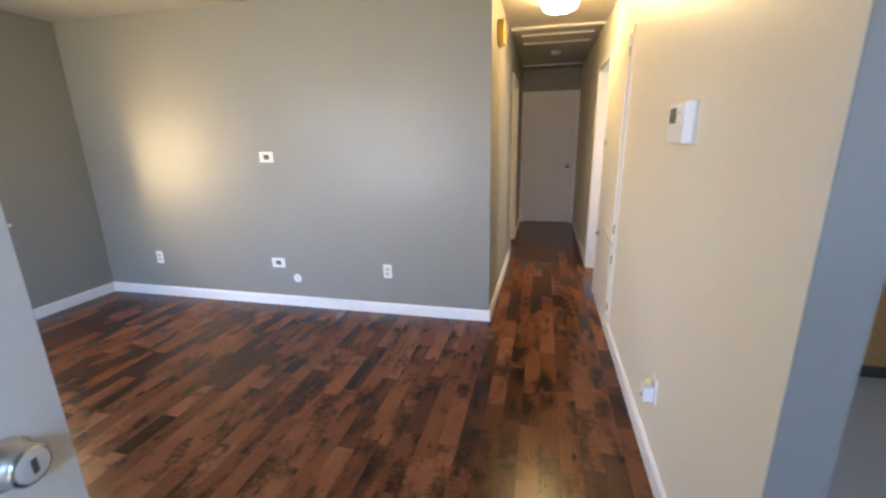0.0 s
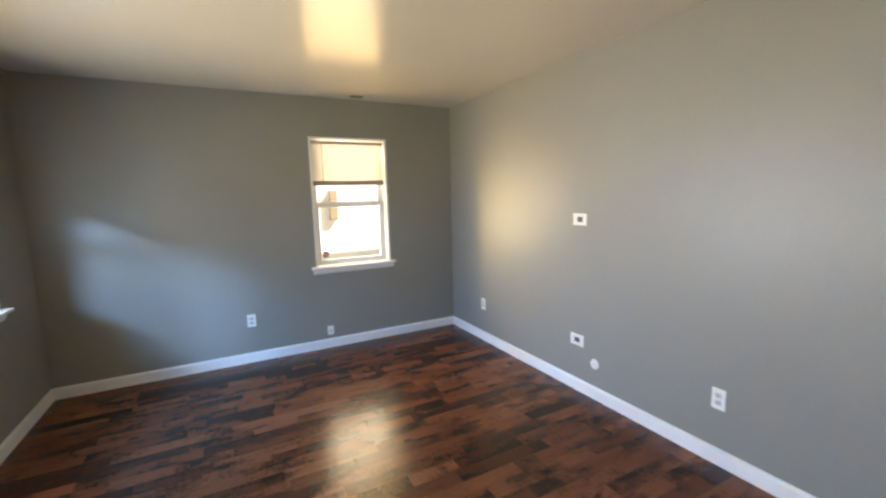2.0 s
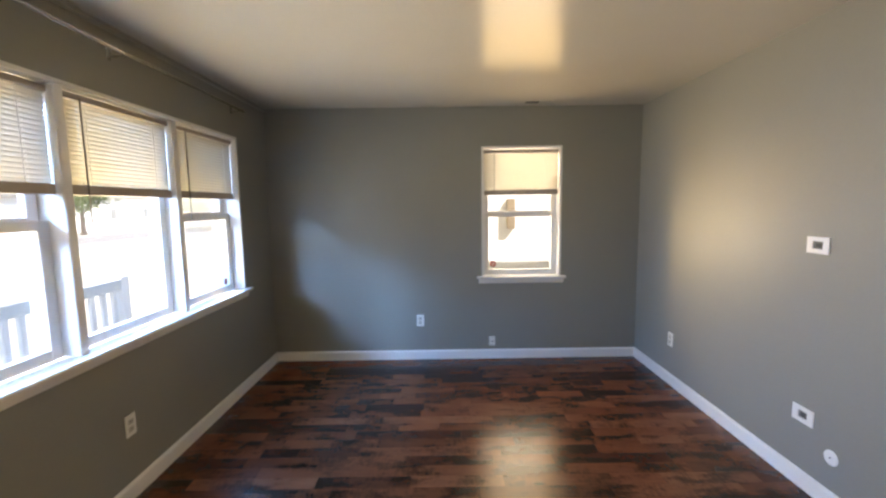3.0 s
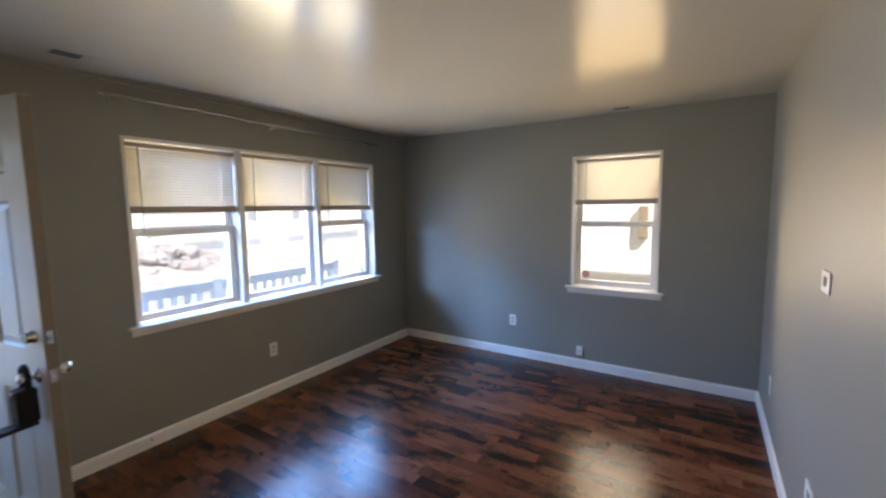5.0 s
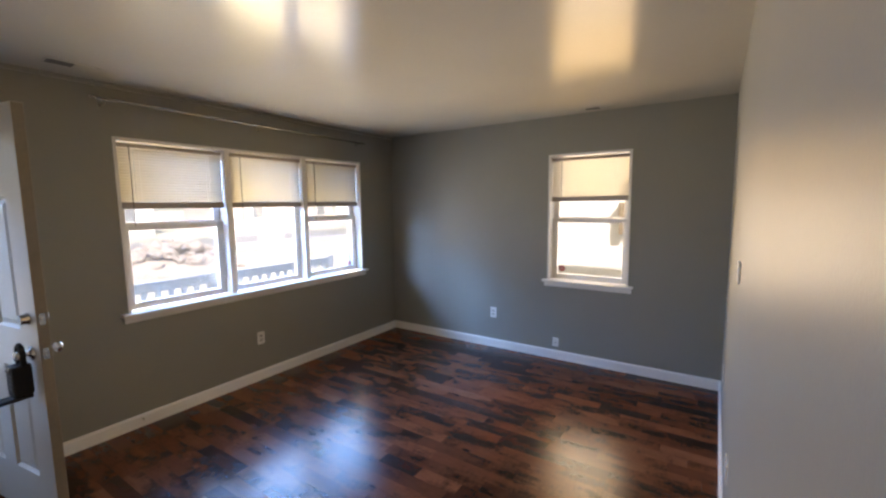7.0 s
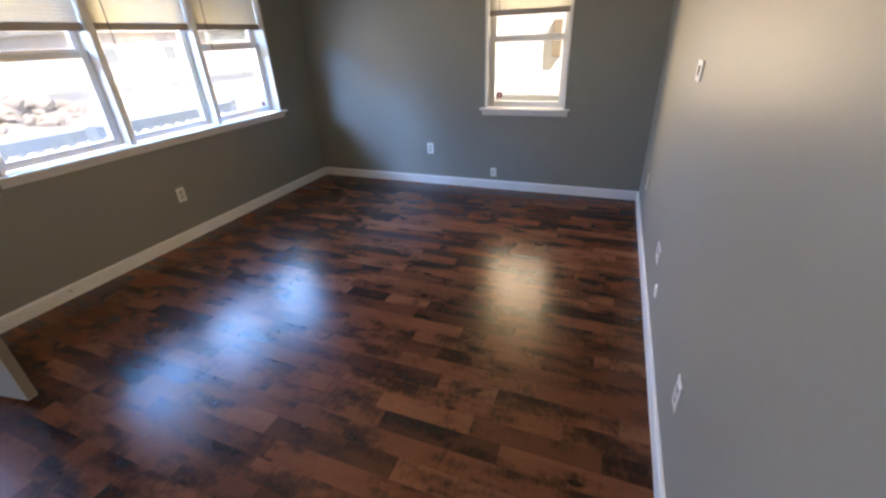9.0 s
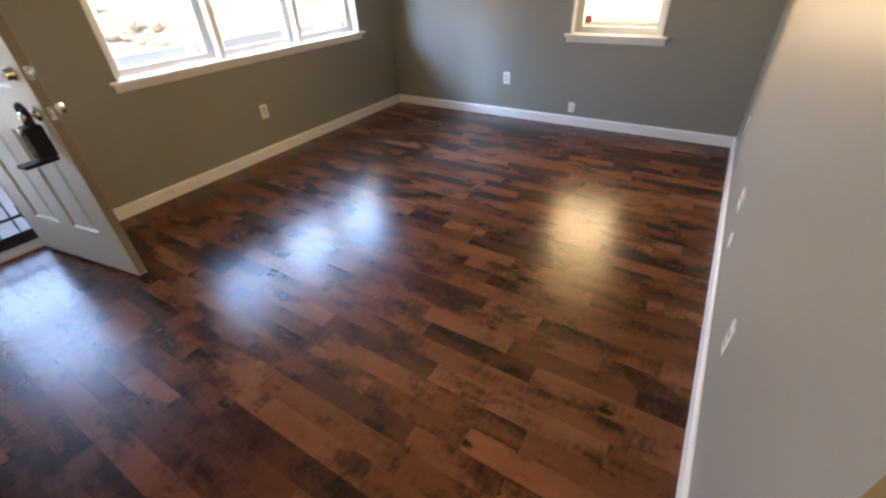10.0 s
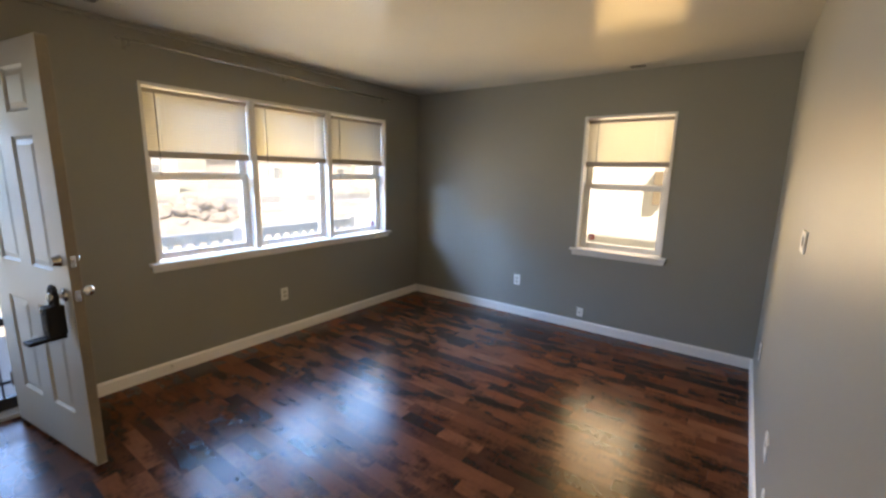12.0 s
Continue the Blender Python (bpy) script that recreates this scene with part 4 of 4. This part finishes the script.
for v in bm.verts:
    d = min(1.0, v.co.length)
    v.co = Vector((v.co.x * 4.2, v.co.y * 2.6, (1 - d * d) ** 1.5 * 0.85 + 0.06 * noise.noise(v.co * 9) * (1 - d) - 0.03))
md = link("filler_mound", bm, EARTH, True)
md.location = (-6.6, -10.9, GZ)
tagged(md, "low earth mound added to lighten gaps in the rock pile", "mound")
lg = link("log", lathe(bmesh.new(), [(0, -2.0), (0.3, -1.98), (0.33, -1.2), (0.29, -0.3), (0.31, 0.6), (0.26, 1.6), (0.23, 1.98), (0, 2.0)], pose(0, 0, 0, 0, 90, 0), 16), LOGWOOD, True)
lg.matrix_world = pose(-4.2, -10.6, GZ + 0.32, 0, 0, 12)
tagged(lg, "thick weathered tan log lying on the lawn", "log")
po = link("yard_post", box(bmesh.new(), (-0.03, -0.03, 0), (0.03, 0.03, 1.35), 0.004), RAILWHITE)
po.location = (-3.75, -7.6, GZ)
tagged(po, "thin pale post standing in the front yard", "post")


def house(x, y, w, d, h, wall, turn, label):
    """A one-storey house: body, gable roof, windows with frames, a door, a chimney. Local -y... +y front faces the viewer."""
    t = thing("house", pose(x, y, GZ, 0, 0, turn), label, "house", group="houses across the street")
    part("wall", box(bmesh.new(), (-w / 2, -d / 2, 0), (w / 2, d / 2, h)), wall, t)
    bm = bmesh.new()
    o = 0.5
    vs = [bm.verts.new(p) for p in ((-w / 2 - o, -d / 2 - o, h), (w / 2 + o, -d / 2 - o, h), (w / 2 + o, d / 2 + o, h), (-w / 2 - o, d / 2 + o, h), (-w / 2 - o, 0, h + 2), (w / 2 + o, 0, h + 2))]
    for f in ((0, 1, 2, 3), (0, 1, 5, 4), (2, 3, 4, 5), (0, 3, 4), (1, 2, 5)):
        bm.faces.new([vs[k] for k in f])
    bmesh.ops.recalc_face_normals(bm, faces=bm.faces)
    r = part("roof", bm, ROOFING, t)
    part("chimney", box(bmesh.new(), (w * 0.2, -0.6, h + 1), (w * 0.2 + 0.7, 0, h + 2.6)), BRICKWALL, r)
    for u in (-0.36, -0.14, 0.3):
        win = part("window", ring(bmesh.new(), w * u - 0.65, w * u + 0.65, 1.0, 2.3, 0.09, 0.09, 0.1, 0.09, d / 2, d / 2 + 0.06), TRIM, t)
        part("pane", box(bmesh.new(), (w * u - 0.56, d / 2, 1.1), (w * u + 0.56, d / 2 + 0.02, 2.21)), WINDARK, win)
    part("door", box(bmesh.new(), (w * 0.08 - 0.5, d / 2, 0.3), (w * 0.08 + 0.5, d / 2 + 0.04, 2.4)), TRIM, t)
    return t


house(-9, -38, 13, 8, 3.2, SIDING, 0, "pale sided one-storey house across the street")
house(-27, -37, 12, 8, 3.2, BRICKWALL, 4, "pale brick one-storey house across the street")
house(9, -38, 13, 8, 3.2, SIDING2, 0, "tan sided one-storey house across the street")
house(-46, -36, 13, 8, 3.3, SIDING, 8, "pale sided one-storey house down the street")

# the neighbour's house beyond the west window
nb = thing("neighbour_house", pose(-6.1, 6.6, GZ), "pale sunlit house wall beside the window", "house")
for k in range(22):
    part("siding_board", box(bmesh.new(), (-0.1, -6.5, 0.15 * k), (0.012, 6.5, 0.15 * k + 0.149)), SIDING, nb)
part("wall", box(bmesh.new(), (-7, -6.5, 0), (-0.1005, 6.5, 3.2)), SIDING, nb)
part("roof", box(bmesh.new(), (-7.3, -6.8, 3.31), (0.25, 6.8, 3.5), 0.02), ROOFING, nb)
mb = link("meter_conduit", box(bmesh.new(), (0, -0.05, -0.19), (0.08, 0.05, 0.19), 0.01, 2), CONDUIT)
mb.location = (-6.087, 2.475, 1.4)
tagged(mb, "tan utility box on the neighbour's wall", "utility box")


def tree(x, y, h, seed):
    rng = random.Random(seed)
    t = thing("tree", pose(x, y, GZ), "leafy green street tree in sun", "tree", group="street trees")
    bm = bmesh.new()
    tube(bm, (0, 0, -0.05), (0, 0, h * 0.45), 0.22, 0.13, 10)
    limbs = []
    for k in range(7):
        a = k * 0.9 + rng.uniform(-0.3, 0.3)
        tip = Vector((math.cos(a) * h * 0.25, math.sin(a) * h * 0.25, h * rng.uniform(0.55, 0.9)))
        tube(bm, (0, 0, h * (0.3 + 0.02 * k)), tip, 0.08, 0.02, 6)
        limbs.append(tip)
    part("trunk", bm, BARK, t)
    verts, faces = [], []
    for k in range(2600):
        c = rng.choice(limbs) + Vector((rng.gauss(0, 1), rng.gauss(0, 1), rng.gauss(0, 0.8))) * h * 0.1
        e = Euler((rng.uniform(0, 6), rng.uniform(0, 6), rng.uniform(0, 6))).to_matrix()
        s = rng.uniform(0.08, 0.18)
        i = len(verts)
        verts += [tuple(c + e @ Vector(p) * s) for p in ((-1, 0, 0), (0, -0.5, 0.1), (1, 0, 0), (0, 0.5, 0.1))]
        faces.append((i, i + 1, i + 2, i + 3))
    me = bpy.data.meshes.new("crown")
    me.from_pydata(verts, [], faces)
    me.materials.append(LEAF)
    new("crown", me).parent = t


tree(-35, -28, 4.6, 2)
tree(2.5, -30, 6, 3)

# ---- laminate floor: short strips along y ----
STRIP, TH = 0.0945, 0.011
floor_ob = tagged(new("floor"), "glossy red-brown mottled laminate wood floor", "floor", kind="structure")
shapes = {}


def strip_mesh(length):
    key = round(length, 2)
    if key not in shapes:
        w, l, c = STRIP / 2 - 0.00005, key / 2 - 0.00005, 0.00015
        lo = [(-w, -l), (w, -l), (w, l), (-w, l)]
        hi = [(-w + c, -l + c), (w - c, -l + c), (w - c, l - c), (-w + c, l - c)]
        verts = [(*p, -TH) for p in lo] + [(*p, -c) for p in lo] + [(*p, 0) for p in hi]
        faces = [(8, 9, 10, 11)]
        for b in (0, 4):
            faces += [(b + k, b + (k + 1) % 4, b + 4 + (k + 1) % 4, b + 4 + k) for k in range(4)]
        me = bpy.data.meshes.new("strip")
        me.from_pydata(verts, [], faces)
        me.materials.append(PLANK)
        shapes[key] = me
    return shapes[key]


rng = random.Random(11)
pieces = []
x = XW + STRIP / 2
while x < 0.0:
    y_end = YEND if x > XH - 0.02 else YN
    y = YS - (0.16 if DOOR[0] + 0.03 < x < DOOR[1] - 0.03 else 0.0)
    first = True
    while y < y_end - 0.005:
        l = rng.choice((0.28, 0.36, 0.44, 0.52, 0.6, 0.7))
        if first:
            l = rng.choice((0.16, 0.24, 0.34, 0.46, 0.58))
            first = False
        if y + l > y_end - 0.08:
            l = y_end - y
        pieces.append((x, y + l / 2, l))
        y += l
    x += STRIP
near = sorted(pieces, key=lambda p: math.hypot(p[0] + 1.9, (p[1] - 2.0) * 0.9))
single = set(near[:300])
verts, faces = [], []
for p in pieces:
    px, py, l = p
    if p in single:
        s = new("strip", strip_mesh(l))
        s.parent, s.location = floor_ob, (px, py, 0)
    else:
        i = len(verts)
        me = strip_mesh(l)
        verts += [(v.co.x + px, v.co.y + py, v.co.z) for v in me.vertices]
        faces += [tuple(i + k for k in f.vertices) for f in me.polygons]
me = bpy.data.meshes.new("floor_strips")
me.from_pydata(verts, [], faces)
me.materials.append(PLANKREST)
rest = new("floor_strips", me)
rest.parent = floor_ob
tagged(rest, "glossy red-brown laminate strips", kind="stuff")
